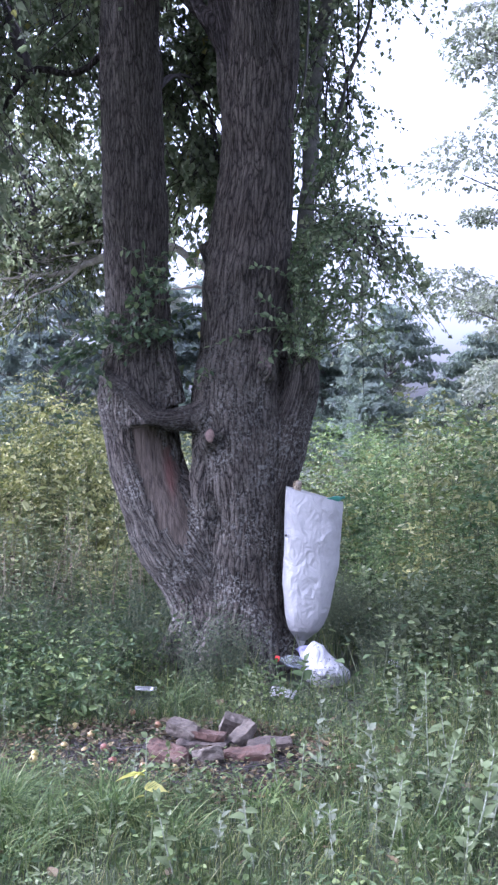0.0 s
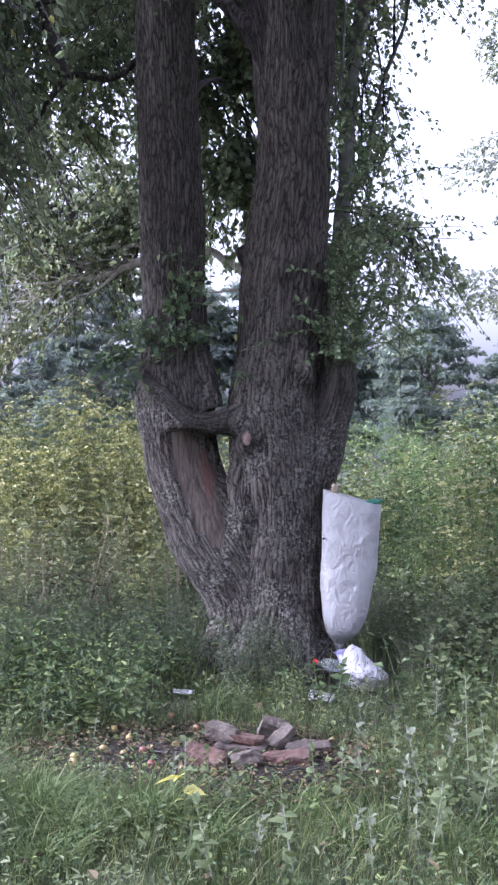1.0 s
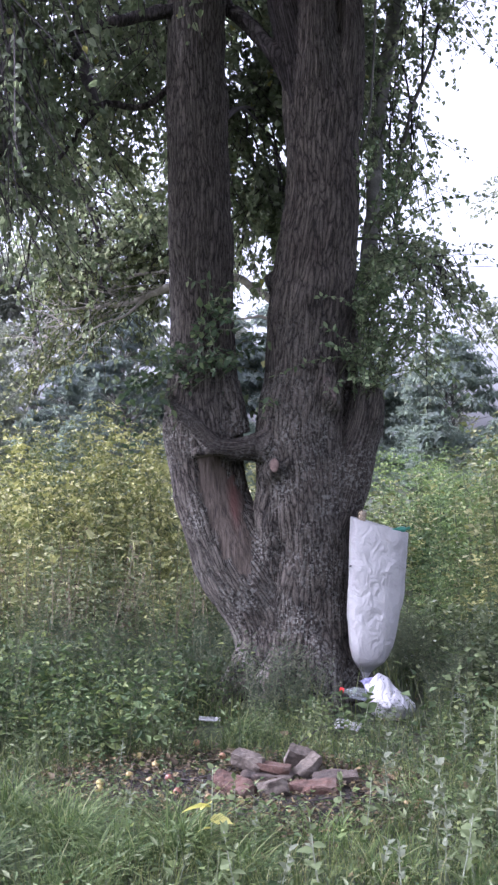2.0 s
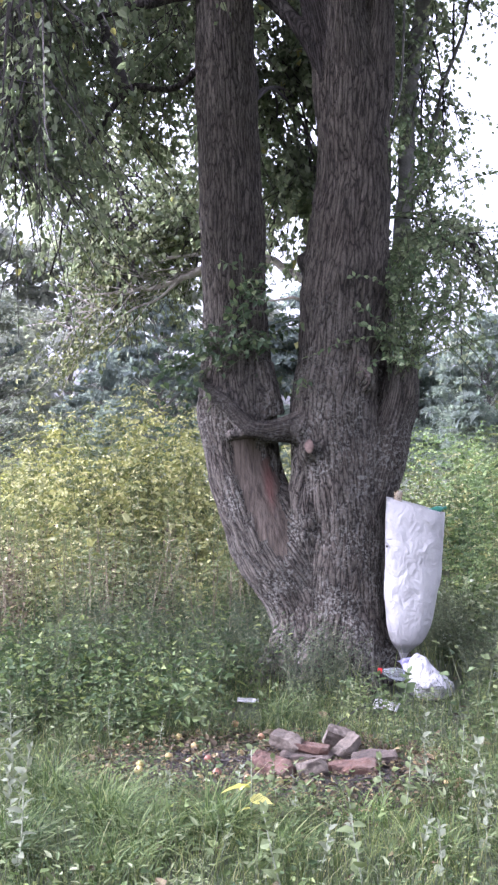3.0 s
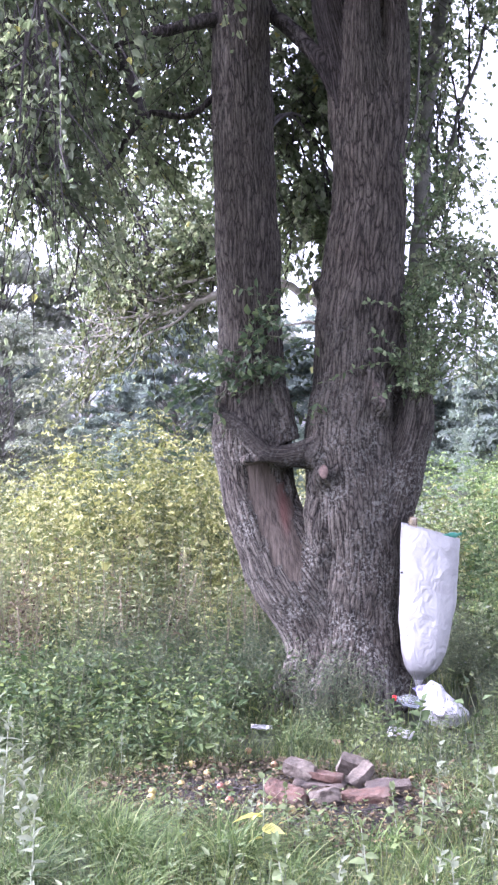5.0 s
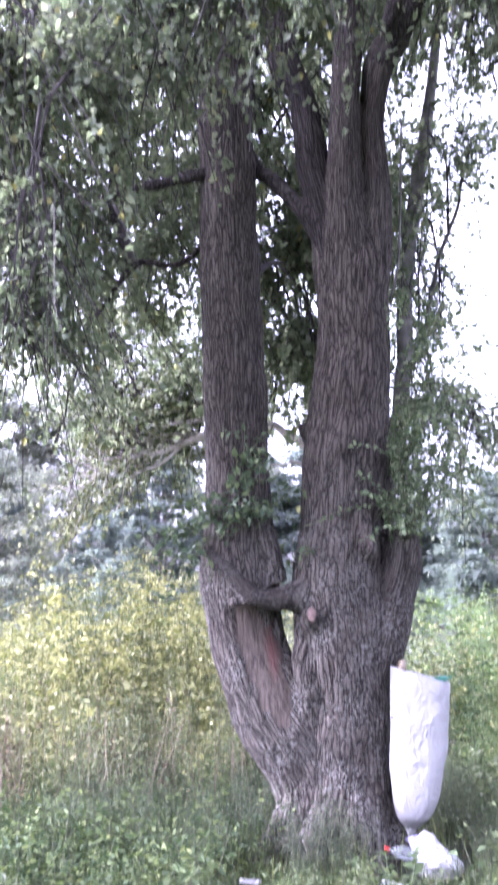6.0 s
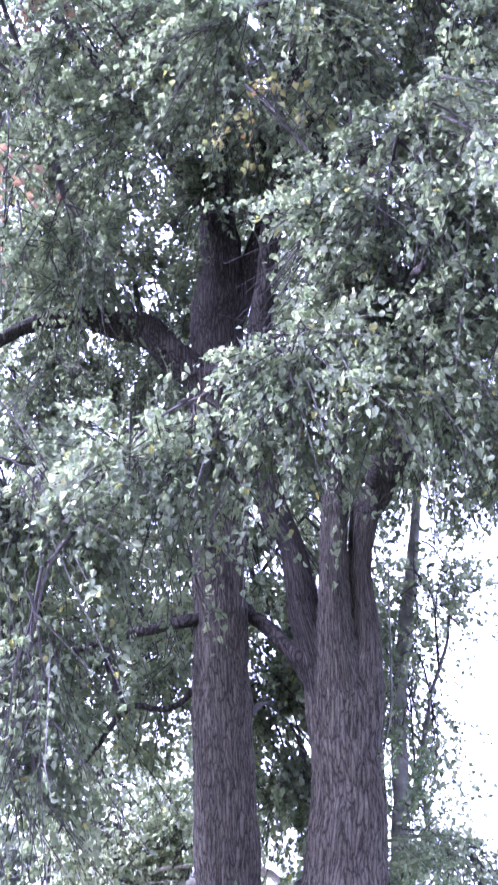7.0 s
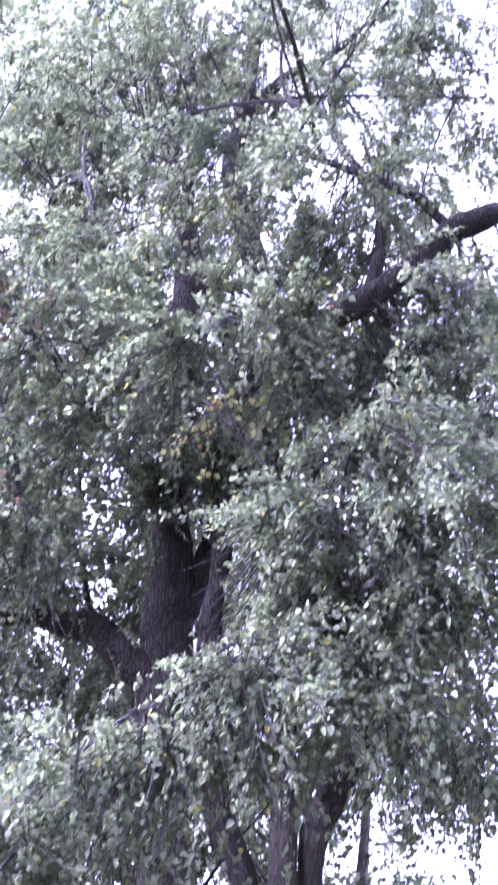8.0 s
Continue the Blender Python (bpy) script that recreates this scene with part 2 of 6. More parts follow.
def fast_mesh(name, verts, faces, material, smooth=False):
    """A mesh from an array of corners and an array of equal-sided faces."""
    verts, faces = np.asarray(verts, np.float32), np.asarray(faces, np.int32)
    me = bpy.data.meshes.new(name)
    n, k = faces.shape
    me.vertices.add(len(verts))
    me.vertices.foreach_set("co", verts.ravel())
    me.loops.add(n * k)
    me.loops.foreach_set("vertex_index", faces.ravel())
    me.polygons.add(n)
    me.polygons.foreach_set("loop_start", np.arange(n, dtype=np.int32) * k)
    me.polygons.foreach_set("use_smooth", np.full(n, smooth))
    me.materials.append(material)
    me.update(calc_edges=True)
    return me


def under(ob, parent, label=""):
    ob.parent = parent
    return tagged(ob, label)


def mesh_part(name, verts, faces, material, parent, label="", smooth=False):
    return under(new(name, fast_mesh(name, verts, faces, material, smooth)), parent, label)


def part(name, bm, material, parent, label="", smooth=True):
    me = bpy.data.meshes.new(name)
    bmesh.ops.recalc_face_normals(bm, faces=bm.faces)
    bm.to_mesh(me)
    bm.free()
    me.materials.append(material)
    for p in me.polygons:
        p.use_smooth = smooth
    ob = new(name, me)
    return under(ob, parent, label) if parent else ob


def thing(name, label, category, group="", kind="", at=(0, 0, 0)):
    ob = new(name)
    ob.location = at
    ob.empty_display_size = 0.1
    return tagged(ob, label, category, group, kind)


def spline(points, per=6):
    p = np.array([points[0]] + list(points) + [points[-1]], float)
    out = []
    for i in range(1, len(p) - 2):
        for s in np.linspace(0, 1, per, endpoint=False):
            a, b, c, d = p[i - 1], p[i], p[i + 1], p[i + 2]
            out.append(0.5 * (2 * b + (c - a) * s + (2 * a - 5 * b + 4 * c - d) * s * s + (3 * b - a - 3 * c + d) * s ** 3))
    out.append(p[-2])
    return np.array(out)


def tube(points, radii, sides=8, per=6, rough=0.0, ends=True):
    """A tapered tube along a smooth line; quads, closed at both ends by shrinking the last rings."""
    rows = spline([(*p, r) for p, r in zip(points, radii)], per) if per > 1 else np.array([(*p, r) for p, r in zip(points, radii)], float)
    c, r = rows[:, :3], rows[:, 3]
    t = np.gradient(c, axis=0)
    t /= np.linalg.norm(t, axis=1)[:, None] + 1e-9
    ref = np.array([0.31, 0.95, 0.05]) if abs(t[0][1]) < 0.8 else np.array([1.0, 0, 0.1])
    u = np.cross(t, ref)
    u /= np.linalg.norm(u, axis=1)[:, None] + 1e-9
    w = np.cross(t, u)
    a = np.arange(sides) * 2 * math.pi / sides
    rr = r[:, None] * (1 + rough * rng.normal(size=(len(r), sides)))
    v = c[:, None] + rr[..., None] * (np.cos(a)[None, :, None] * u[:, None] + np.sin(a)[None, :, None] * w[:, None])
    if ends:
        v = np.concatenate([c[:1, None] + 0 * v[:1], v, c[-1:, None] + 0 * v[:1]])
    m = len(v)
    i, j = np.meshgrid(np.arange(m - 1), np.arange(sides), indexing="ij")
    f = np.stack([i * sides + j, i * sides + (j + 1) % sides, (i + 1) * sides + (j + 1) % sides, (i + 1) * sides + j], -1).reshape(-1, 4)
    return v.reshape(-1, 3), f


def join(pieces):
    vs, fs, n = [], [], 0
    for v, f in pieces:
        vs.append(v)
        fs.append(np.asarray(f) + n)
        n += len(v)
    return np.concatenate(vs), np.concatenate(fs)


def unit(v):
    return v / (np.linalg.norm(v, axis=-1, keepdims=True) + 1e-9)


def leaves(base, way, normal, length, width, fold=0.25, droop=0.15, shape=(0.30, 1.0, 0.68, 0.72), simple=False):
    """Many leaves: two folded halves each, from the stalk end along way, facing normal. simple: one folded kite each."""
    base, way = np.asarray(base, float), unit(np.asarray(way, float))
    side = unit(np.cross(way, normal))
    up = np.cross(side, way)
    L, W = np.asarray(length, float).reshape(-1, 1), np.asarray(width, float).reshape(-1, 1) * 0.5
    s1, w1, s2, w2 = shape
    tip = base + way * L - up * L * droop
    def at(s, w):
        return base + way * L * s + side * W * w + up * (W * abs(w) * fold - L * droop * s * s)
    n = len(base)
    if simple:
        v = np.stack([base, at(0.42, -0.95), tip, at(0.42, 0.95)], 1)
        return v.reshape(-1, 3), np.arange(n)[:, None] * 4 + np.array([[0, 3, 2, 1]])
    v = np.stack([base, at(s1, -w1), at(s2, -w2), tip, at(s2, w2), at(s1, w1)], 1)
    k = np.arange(n)[:, None] * 6
    f = np.concatenate([k + np.array([[0, 3, 2, 1]]), k + np.array([[0, 5, 4, 3]])])
    return v.reshape(-1, 3), f


def rand_dirs(n, r=None):
    return unit((r or rng).normal(size=(n, 3)))


def blades(xy, height, width, lean, z=0.0, fine=False):
    """Grass blades that bend over, in two steps or, if fine, in four."""
    n = len(xy)
    a = rng.uniform(0, 2 * math.pi, n)
    d = np.stack([np.cos(a), np.sin(a), 0 * a], 1)
    s = np.stack([-np.sin(a + 0.6), np.cos(a + 0.6), 0 * a], 1)
    b = np.column_stack([xy, np.full(n, z) if np.isscalar(z) else z])
    h, w, l = (np.broadcast_to(np.asarray(q, float).reshape(-1, 1), (n, 1)) for q in (height, width, lean))
    up = np.array([[0, 0, 1.0]])
    def at(q, k):
        return b + up * h * (q - 0.35 * l * q * q) + d * h * l * q * q + s * w * k * 0.5
    steps = ((0, 1), (0.3, 0.95), (0.55, 0.8), (0.8, 0.5), (1, 0.08)) if fine else ((0, 1), (0.5, 0.85), (1, 0.1))
    v = np.stack([at(q, e * g) for q, g in steps for e in (-1, 1)], 1)
    k = np.arange(n)[:, None] * 2 * len(steps)
    f = np.concatenate([k + 2 * j + np.array([[0, 1, 3, 2]]) for j in range(len(steps) - 1)])
    return v.reshape(-1, 3), f


def plant(r, stems, height, spread, gap, leaf, wide, stalk=0.03, start=0.2, per_node=2, rise=0.35, thick=0.005, jitter=0.3, leaflets=1, droop=0.2, simple=False, fine=True):
    """Upright leafy stems: the pieces of the stems, and the leaves in one array."""
    tubes, B, D, L = [], [], [], []
    for _ in range(stems):
        a, q = r.uniform(0, 2 * math.pi), math.sqrt(r.uniform(0, 1)) * spread
        foot = np.array([math.cos(a) * q, math.sin(a) * q, 0.0])
        h = height * r.uniform(0.55, 1.0)
        top = foot * 1.25 + np.array([r.normal() * 0.12 * h, r.normal() * 0.12 * h, h])
        mid = (foot + top) / 2 + r.normal(size=3) * 0.03 * h
        line = spline([foot, mid, top], 6)
        tubes.append(tube([foot, mid, top], [thick, thick * 0.8, thick * 0.35], 4 if fine else 3, 3 if fine else 1, ends=False))
        n = max(3, int(h / gap))
        az = r.uniform(0, 6.28)
        for i in range(n):
            s = start + (1 - start) * i / (n - 1)
            x = s * (len(line) - 1)
            k = min(int(x), len(line) - 2)
            p = line[k] + (line[k + 1] - line[k]) * (x - k)
            az += 1.57 if per_node == 2 else 2.4
            for e in range(per_node):
                az2 = az + e * 2 * math.pi / per_node + r.normal() * jitter
                out = np.array([math.cos(az2), math.sin(az2), rise + r.normal() * jitter * 0.5])
                size = leaf * (1.15 - 0.5 * s) * r.uniform(0.6, 1.3)
                q0 = p + out * stalk * r.uniform(0.7, 1.3)
                for m in range(leaflets):
                    q = (m + 1) // 2
                    side = np.array([-math.sin(az2), math.cos(az2), 0.0]) * (1 if m % 2 else -1)
                    far = 1.0 - 0.8 * q / max(1, leaflets // 2)
                    B.append(p + out * stalk * (0.5 + far * 0.8) + np.array([0, 0, -0.35 * stalk * far * far]))
                    D.append(out + r.normal(size=3) * 0.15 if m == 0 else out * 0.5 + side + np.array([0, 0, -0.35]) + r.normal(size=3) * 0.25)
                    L.append(size * (1 if m == 0 else 0.85))
    B, D, L = np.array(B), np.array(D), np.array(L)
    nrm = np.array([[0, 0, 1.0]]) + r.normal(size=B.shape) * 0.5
    return tubes, leaves(B, D, nrm, L, L * wide * (1.1 if simple else 1), 0.3, droop, simple=simple)


# ---- ground ----
def build_ground():
    a = np.linspace(-1, 1, 111)
    c = np.sinh(a * 6.5) / math.sinh(6.5) * 900
    x, y = np.meshgrid(c, c, indexing="ij")
    z = np.zeros_like(x)
    for i in range(111):
        for j in range(111):
            p = Vector((x[i, j], y[i, j], 0))
            d = p.length
            z[i, j] = 0.025 * noise.noise(p * 1.7) + min(1.0, d / 40) * 0.5 * noise.noise(p * 0.05) - 0.01
    i, j = np.meshgrid(np.arange(110), np.arange(110), indexing="ij")
    k = i * 111 + j
    f = np.stack([k, k + 111, k + 112, k + 1], -1).reshape(-1, 4)
    v = np.stack([x, y, z], -1).reshape(-1, 3)
    ob = new("ground", fast_mesh("ground", v, f, SOIL, True))
    tagged(ob, "dark leafy soil under grass and weeds", "ground", kind="structure")


build_ground()

# ---- the old tree ----
MAIN = [((-0.11, 0, -0.12), 0.44), ((-0.10, 0, 0.05), 0.38), ((-0.08, 0, 0.30), 0.33), ((-0.07, 0, 0.64), 0.295), ((-0.07, 0, 1.0), 0.287), ((-0.095, 0, 1.36), 0.298),
        ((-0.11, 0, 1.72), 0.275), ((-0.08, 0, 2.08), 0.258), ((-0.05, 0, 2.43), 0.272), ((-0.02, 0, 2.68), 0.262), ((0.0, 0, 2.9), 0.248), ((0.02, 0, 3.14), 0.232), ((0.022, 0, 3.5), 0.234), ((0.032, 0, 3.7), 0.232), ((0.035, 0, 3.88), 0.2), ((0.03, 0, 4.05), 0.13), ((0.02, -0.02, 4.16), 0.06)]
LEFT = [((-0.18, 0, -0.1), 0.29), ((-0.22, 0, 0.27), 0.272), ((-0.27, 0, 0.45), 0.272), ((-0.36, -0.01, 0.634), 0.277), ((-0.48, -0.02, 0.815), 0.275), ((-0.57, -0.02, 1.0), 0.26), ((-0.645, -0.01, 1.18), 0.243), ((-0.69, 0, 1.36), 0.242), ((-0.725, 0, 1.56), 0.248),
        ((-0.738, 0, 1.74), 0.257), ((-0.745, 0, 1.90), 0.238), ((-0.735, 0, 2.09), 0.216), ((-0.747, 0, 2.45), 0.205), ((-0.772, 0, 3.18), 0.203), ((-0.80, 0, 3.9), 0.195), ((-0.815, 0, 4.72), 0.183), ((-0.85, 0, 5.6), 0.18), ((-0.86, 0, 6.2), 0.19), ((-0.84, 0, 6.6), 0.2)]
FILL = [((-0.2, 0, -0.12), 0.36), ((-0.19, 0, 0.3), 0.3), ((-0.25, 0, 0.6), 0.28), ((-0.315, 0.0, 0.85), 0.19), ((-0.35, 0, 0.97), 0.08)]
STUB = [((0.0, 0.02, 0.9), 0.2), ((0.12, 0.0, 1.15), 0.165), ((0.185, 0.0, 1.36), 0.145), ((0.245, 0.01, 1.57), 0.135), ((0.298, 0.02, 1.75), 0.128), ((0.315, 0.02, 1.88), 0.113), ((0.32, 0.03, 1.97), 0.09), ((0.30, 0.05, 2.03), 0.05)]
RIM = [((0.35, -0.06, 1.72), 0.05), ((0.375, -0.07, 1.85), 0.05), ((0.36, -0.07, 1.95), 0.045), ((0.30, -0.08, 1.99), 0.04)]
CLEFT = [((0.16, 0.1, 1.25), 0.12), ((0.19, 0.12, 1.6), 0.1), ((0.19, 0.13, 2.0), 0.075), ((0.175, 0.13, 2.4), 0.07), ((0.17, 0.12, 2.7), 0.07), ((0.17, 0.1, 3.0), 0.06), ((0.17, 0.08, 3.3), 0.05)]
FUSED = [((-0.9, -0.19, 1.87), 0.03), ((-0.855, -0.265, 1.80), 0.042), ((-0.755, -0.305, 1.735), 0.05), ((-0.68, -0.32, 1.655), 0.052), ((-0.6, -0.33, 1.578), 0.062), ((-0.5, -0.30, 1.56), 0.065), ((-0.41, -0.26, 1.575), 0.076), ((-0.34, -0.2, 1.575), 0.1), ((-0.24, -0.12, 1.555), 0.14)]
SPUR = [((-0.6, -0.345, 1.565), 0.055), ((-0.67, -0.365, 1.54), 0.042), ((-0.73, -0.375, 1.53), 0.027)]
WEDGE = [((-0.56, -0.08, 2.0), 0.07), ((-0.53, -0.1, 1.82), 0.085), ((-0.49, -0.08, 1.66), 0.08)]
KNOT = [((-0.25, -0.12, 1.38), 0.13), ((-0.24, -0.24, 1.43), 0.085), ((-0.232, -0.31, 1.455), 0.05), ((-0.23, -0.34, 1.462), 0.04)]
KNEE = [((-0.26, -0.1, 1.3), 0.12), ((-0.3, -0.16, 1.22), 0.085), ((-0.27, -0.2, 1.05), 0.08), ((-0.25, -0.2, 0.8), 0.06)]
BURL = [((-0.12, -0.02, 2.62), 0.18), ((-0.23, -0.05, 2.63), 0.115), ((-0.28, -0.06, 2.65), 0.07), ((-0.295, -0.06, 2.685), 0.045)]
BUMPS = [[((-0.2, -0.06, 2.5), 0.1), ((-0.24, -0.07, 2.52), 0.06)], [((-0.2, -0.03, 2.24), 0.11), ((-0.235, -0.04, 2.24), 0.07)], [((-0.15, -0.06, 2.8), 0.1), ((-0.2, -0.06, 2.81), 0.07)], [((-0.12, -0.02, 3.36), 0.1), ((-0.15, -0.03, 3.37), 0.075)],
         [((0.12, -0.12, 2.93), 0.08), ((0.13, -0.18, 2.94), 0.05)], [((0.14, 0.05, 3.05), 0.1), ((0.2, 0.05, 3.06), 0.06)], [((0.14, 0.05, 3.6), 0.12), ((0.19, 0.04, 3.6), 0.075)]]
SCARRED = [((-0.05, -0.17, 2.32), 0.05), ((-0.01, -0.19, 2.2), 0.06), ((0.05, -0.18, 2.08), 0.072), ((0.075, -0.19, 1.97), 0.062), ((0.10, -0.185, 1.89), 0.058), ((0.11, -0.165, 1.82), 0.04)]
ROOTS = [[((-0.3, -0.1, 0.35), 0.16), ((-0.42, -0.22, 0.1), 0.15), ((-0.56, -0.35, -0.12), 0.13)], [((0.0, -0.15, 0.35), 0.17), ((0.05, -0.33, 0.08), 0.15), ((0.08, -0.5, -0.13), 0.12)],
         [((0.1, 0, 0.4), 0.16), ((0.24, -0.05, 0.1), 0.15), ((0.38, -0.1, -0.13), 0.12)], [((-0.15, -0.15, 0.3), 0.16), ((-0.22, -0.36, 0.05), 0.14), ((-0.28, -0.48, -0.12), 0.12)],
         [((-0.1, 0.2, 0.3), 0.2), ((-0.1, 0.4, 0.0), 0.18), ((-0.1, 0.55, -0.15), 0.14)]]


def bark_depth(q):
    """Long wandering plates, 1 on their backs and 0 in the cracks between them, broken across here and there."""
    bend = 0.9 * noise.noise(Vector((q[0] * 7, q[1] * 7, q[2] * 4)))
    a = abs(noise.noise(Vector((q[0] * 30 + bend, q[1] * 30 + bend, q[2] * 4.2))))
    b = abs(noise.noise(Vector((q[0] * 58 + 7, q[1] * 58 - bend, q[2] * 11.0))))
    c = abs(noise.noise(Vector((q[0] * 17 + 3, q[1] * 17, q[2] * 19 + 2 * bend))))
    return min(1.0, a * 5.0) * 0.68 + min(1.0, b * 3.5) * 0.2 + min(1.0, c * 7.0) * 0.12


def build_trunk(tree):
    axes = [MAIN, LEFT, FILL, STUB, RIM, CLEFT, FUSED, SPUR, WEDGE, KNOT, KNEE, BURL, SCARRED] + BUMPS + ROOTS + [BOUGHS[0][:5], BOUGHS[1][:6], BOUGHS[2][:6], BOUGHS[3][:4]]
    v, f = join([tube([p for p, _ in ax], [r for _, r in ax], 20, 5) for ax in axes])
    rough = new("rough_trunk", fast_mesh("rough_trunk", v, f, BARK))
    rm = rough.modifiers.new("remesh", "REMESH")
    rm.mode, rm.voxel_size = "VOXEL", 0.012
    sm = rough.modifiers.new("smooth", "SMOOTH")
    sm.factor, sm.iterations = 0.5, 7
    me = bpy.data.meshes.new_from_object(rough.evaluated_get(bpy.context.evaluated_depsgraph_get()))
    bpy.data.objects.remove(rough)
    n = len(me.vertices)
    co, nr = np.zeros(n * 3, np.float32), np.zeros(n * 3, np.float32)
    me.vertices.foreach_get("co", co)
    me.vertices.foreach_get("normal", nr)
    co, nr = co.reshape(-1, 3).astype(float), nr.reshape(-1, 3)
    best, flow, owner = np.full(n, 9.0), np.zeros((n, 3)), np.zeros(n, int)
    rise = np.array([0.32 * noise.noise(Vector((p[0] * 14, p[1] * 14, p[2] * 2.5))) for p in co])
    for k, (ax, along) in enumerate(((MAIN, 2), (LEFT, 2), (STUB, 2), (FUSED, 0), (BOUGHS[0][:6], 2), (BOUGHS[1][:7], 2), (BOUGHS[2][:7], 2))):
        line = spline([(*p, q) for p, q in ax], 8)
        line = line[np.argsort(line[:, along])]
        s = co[:, along]
        u, w = ((0, 1), (1, 2))[along == 0]
        du = co[:, u] - np.interp(s, line[:, along], line[:, u])
        dw = co[:, w] - np.interp(s, line[:, along], line[:, w])
        d = np.hypot(du, dw) + 1e-6
        gap = d / np.interp(s, line[:, along], line[:, 3])
        if along == 0:
            gap[(s < -0.9) | (s > -0.36) | (gap > 1.3)] = 9
        if k == 2:
            gap[(s < 1.0) | (s > 2.05)] = 9
        if k > 3:
            gap[s < 3.85 + rise] = 9
        hit = gap < best
        best[hit] = gap[hit]
        owner[hit] = k
        # across the axis, and along it
        flow[hit] = np.column_stack([du / d * 0.25 + k * 0.9, dw / d * 0.25, s + k * 3.7])[hit]
    # the thin branch that crosses from stem to stem has shade in its colour, like the two outer boughs of the fork
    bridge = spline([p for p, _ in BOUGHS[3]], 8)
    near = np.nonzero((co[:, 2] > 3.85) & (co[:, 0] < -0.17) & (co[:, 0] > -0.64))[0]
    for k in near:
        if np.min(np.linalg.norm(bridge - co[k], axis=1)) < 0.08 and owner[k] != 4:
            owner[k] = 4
    # bare, sunken wood below the fused limb
    dx = (co[:, 0] + 0.545 + (co[:, 2] - 1.2) * 0.3) / 0.13
    dz = (co[:, 2] - 1.2) / 0.43
    bare = np.where(co[:, 1] < 0.02, np.clip(1.25 - (dx * dx + dz * dz), 0, 1), 0)
    bare[co[:, 2] > 1.53] = 0
    for k in np.nonzero(bare > 0)[0]:
        bare[k] = max(0.0, bare[k] + 0.45 * noise.noise(Vector((co[k][0] * 14, co[k][1] * 14, co[k][2] * 5))) + 0.2 * noise.noise(Vector(co[k]) * 35))
    ridge = np.zeros(n, np.float32)
    for k in range(n):
        q = flow[k]
        big = noise.noise(Vector(co[k]) * 3.3) * 0.016 + noise.noise(Vector(co[k]) * 8.0) * 0.008
        soft = min(1.0, bare[k] * 2.5)
        wound = math.exp(-((co[k][0] - 0.03) / 0.09) ** 2 - ((co[k][2] - 2.05) / 0.17) ** 2) if co[k][1] < 0 else 0.0
        big += wound * (0.035 * noise.noise(Vector(co[k]) * 17) + 0.018 * noise.noise(Vector(co[k]) * 38))
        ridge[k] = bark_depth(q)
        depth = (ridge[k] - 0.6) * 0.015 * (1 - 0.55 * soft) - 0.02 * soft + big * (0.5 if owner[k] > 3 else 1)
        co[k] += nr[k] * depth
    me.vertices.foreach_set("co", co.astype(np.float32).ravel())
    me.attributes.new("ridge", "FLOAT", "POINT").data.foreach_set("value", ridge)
    at = me.attributes.new("flow", "FLOAT_VECTOR", "POINT")
    at.data.foreach_set("vector", flow.astype(np.float32).ravel())
    m2, nt, b = base_material("bare_wood", 0.8)
    v1 = coords(nt, scale=(1, 1, 0.12))
    g = noise_tex(nt, v1, 55, 6, 0.65)
    col = ramp(nt, g, [(0.3, (0.032, 0.023, 0.017)), (0.5, (0.078, 0.059, 0.043)), (0.7, (0.118, 0.095, 0.072))])
    # a rust-red streak down the bare wood
    where = nt.nodes.new("ShaderNodeMapping")
    where.vector_type = "TEXTURE"
    where.inputs["Location"].default_value = (-0.505, -0.22, 1.24)
    where.inputs["Rotation"].default_value = (0, radians(-9), 0)
    where.inputs["Scale"].default_value = (0.04, 0.4, 0.19)
    nt.links.new(nt.nodes.new("ShaderNodeTexCoord").outputs["Object"], where.inputs["Vector"])
    far = nt.nodes.new("ShaderNodeVectorMath")
    far.operation = "LENGTH"
    nt.links.new(where.outputs["Vector"], far.inputs[0])
    st = mix_color(nt, 0.45, far.outputs["Value"], noise_tex(nt, coords(nt, scale=(1, 1, 0.25)), 24, 4))
    col = mix_color(nt, ramp(nt, st, [(0.4, (0.7, 0.7, 0.7)), (0.85, (0, 0, 0))]), col, (0.11, 0.04, 0.03))
    nt.links.new(col, b.inputs["Base Color"])
    bump(nt, b, g, 0.9, 0.012)
    me.materials.clear()
    me.materials.append(BARK)
    me.materials.append(m2)
    me.materials.append(SHADED_LIMB_BARK)
    npoly = len(me.polygons)
    idx = np.zeros(npoly, np.int32)
    first = np.zeros(npoly, np.int32)
    me.polygons.foreach_get("loop_start", first)
    li = np.zeros(len(me.loops), np.int32)
    me.loops.foreach_get("vertex_index", li)
    idx[bare[li[first]] > 0.42] = 1
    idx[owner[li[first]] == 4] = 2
    me.polygons.foreach_set("material_index", idx)
    me.polygons.foreach_set("use_smooth", np.ones(npoly, bool))
    me.update()
    ob = new("trunk", me)
    bm = bmesh.new()
    bmesh.ops.create_uvsphere(bm, u_segments=14, v_segments=8, radius=1)
    for w in bm.verts:
        w.co = Vector((-0.23, -0.375, 1.468)) + Vector((w.co.x * 0.027, w.co.y * 0.012, w.co.z * 0.042)) + Vector(noise.noise_vector(w.co * 2)) * 0.006
    part("cut_branch_end", bm, noise_material("cut_wood", [(0.3, (0.09, 0.055, 0.045)), (0.7, (0.2, 0.14, 0.115))], 30, 90), ob, "pale weathered branch stump")
    bm = bmesh.new()
    bmesh.ops.create_icosphere(bm, subdivisions=3, radius=1)
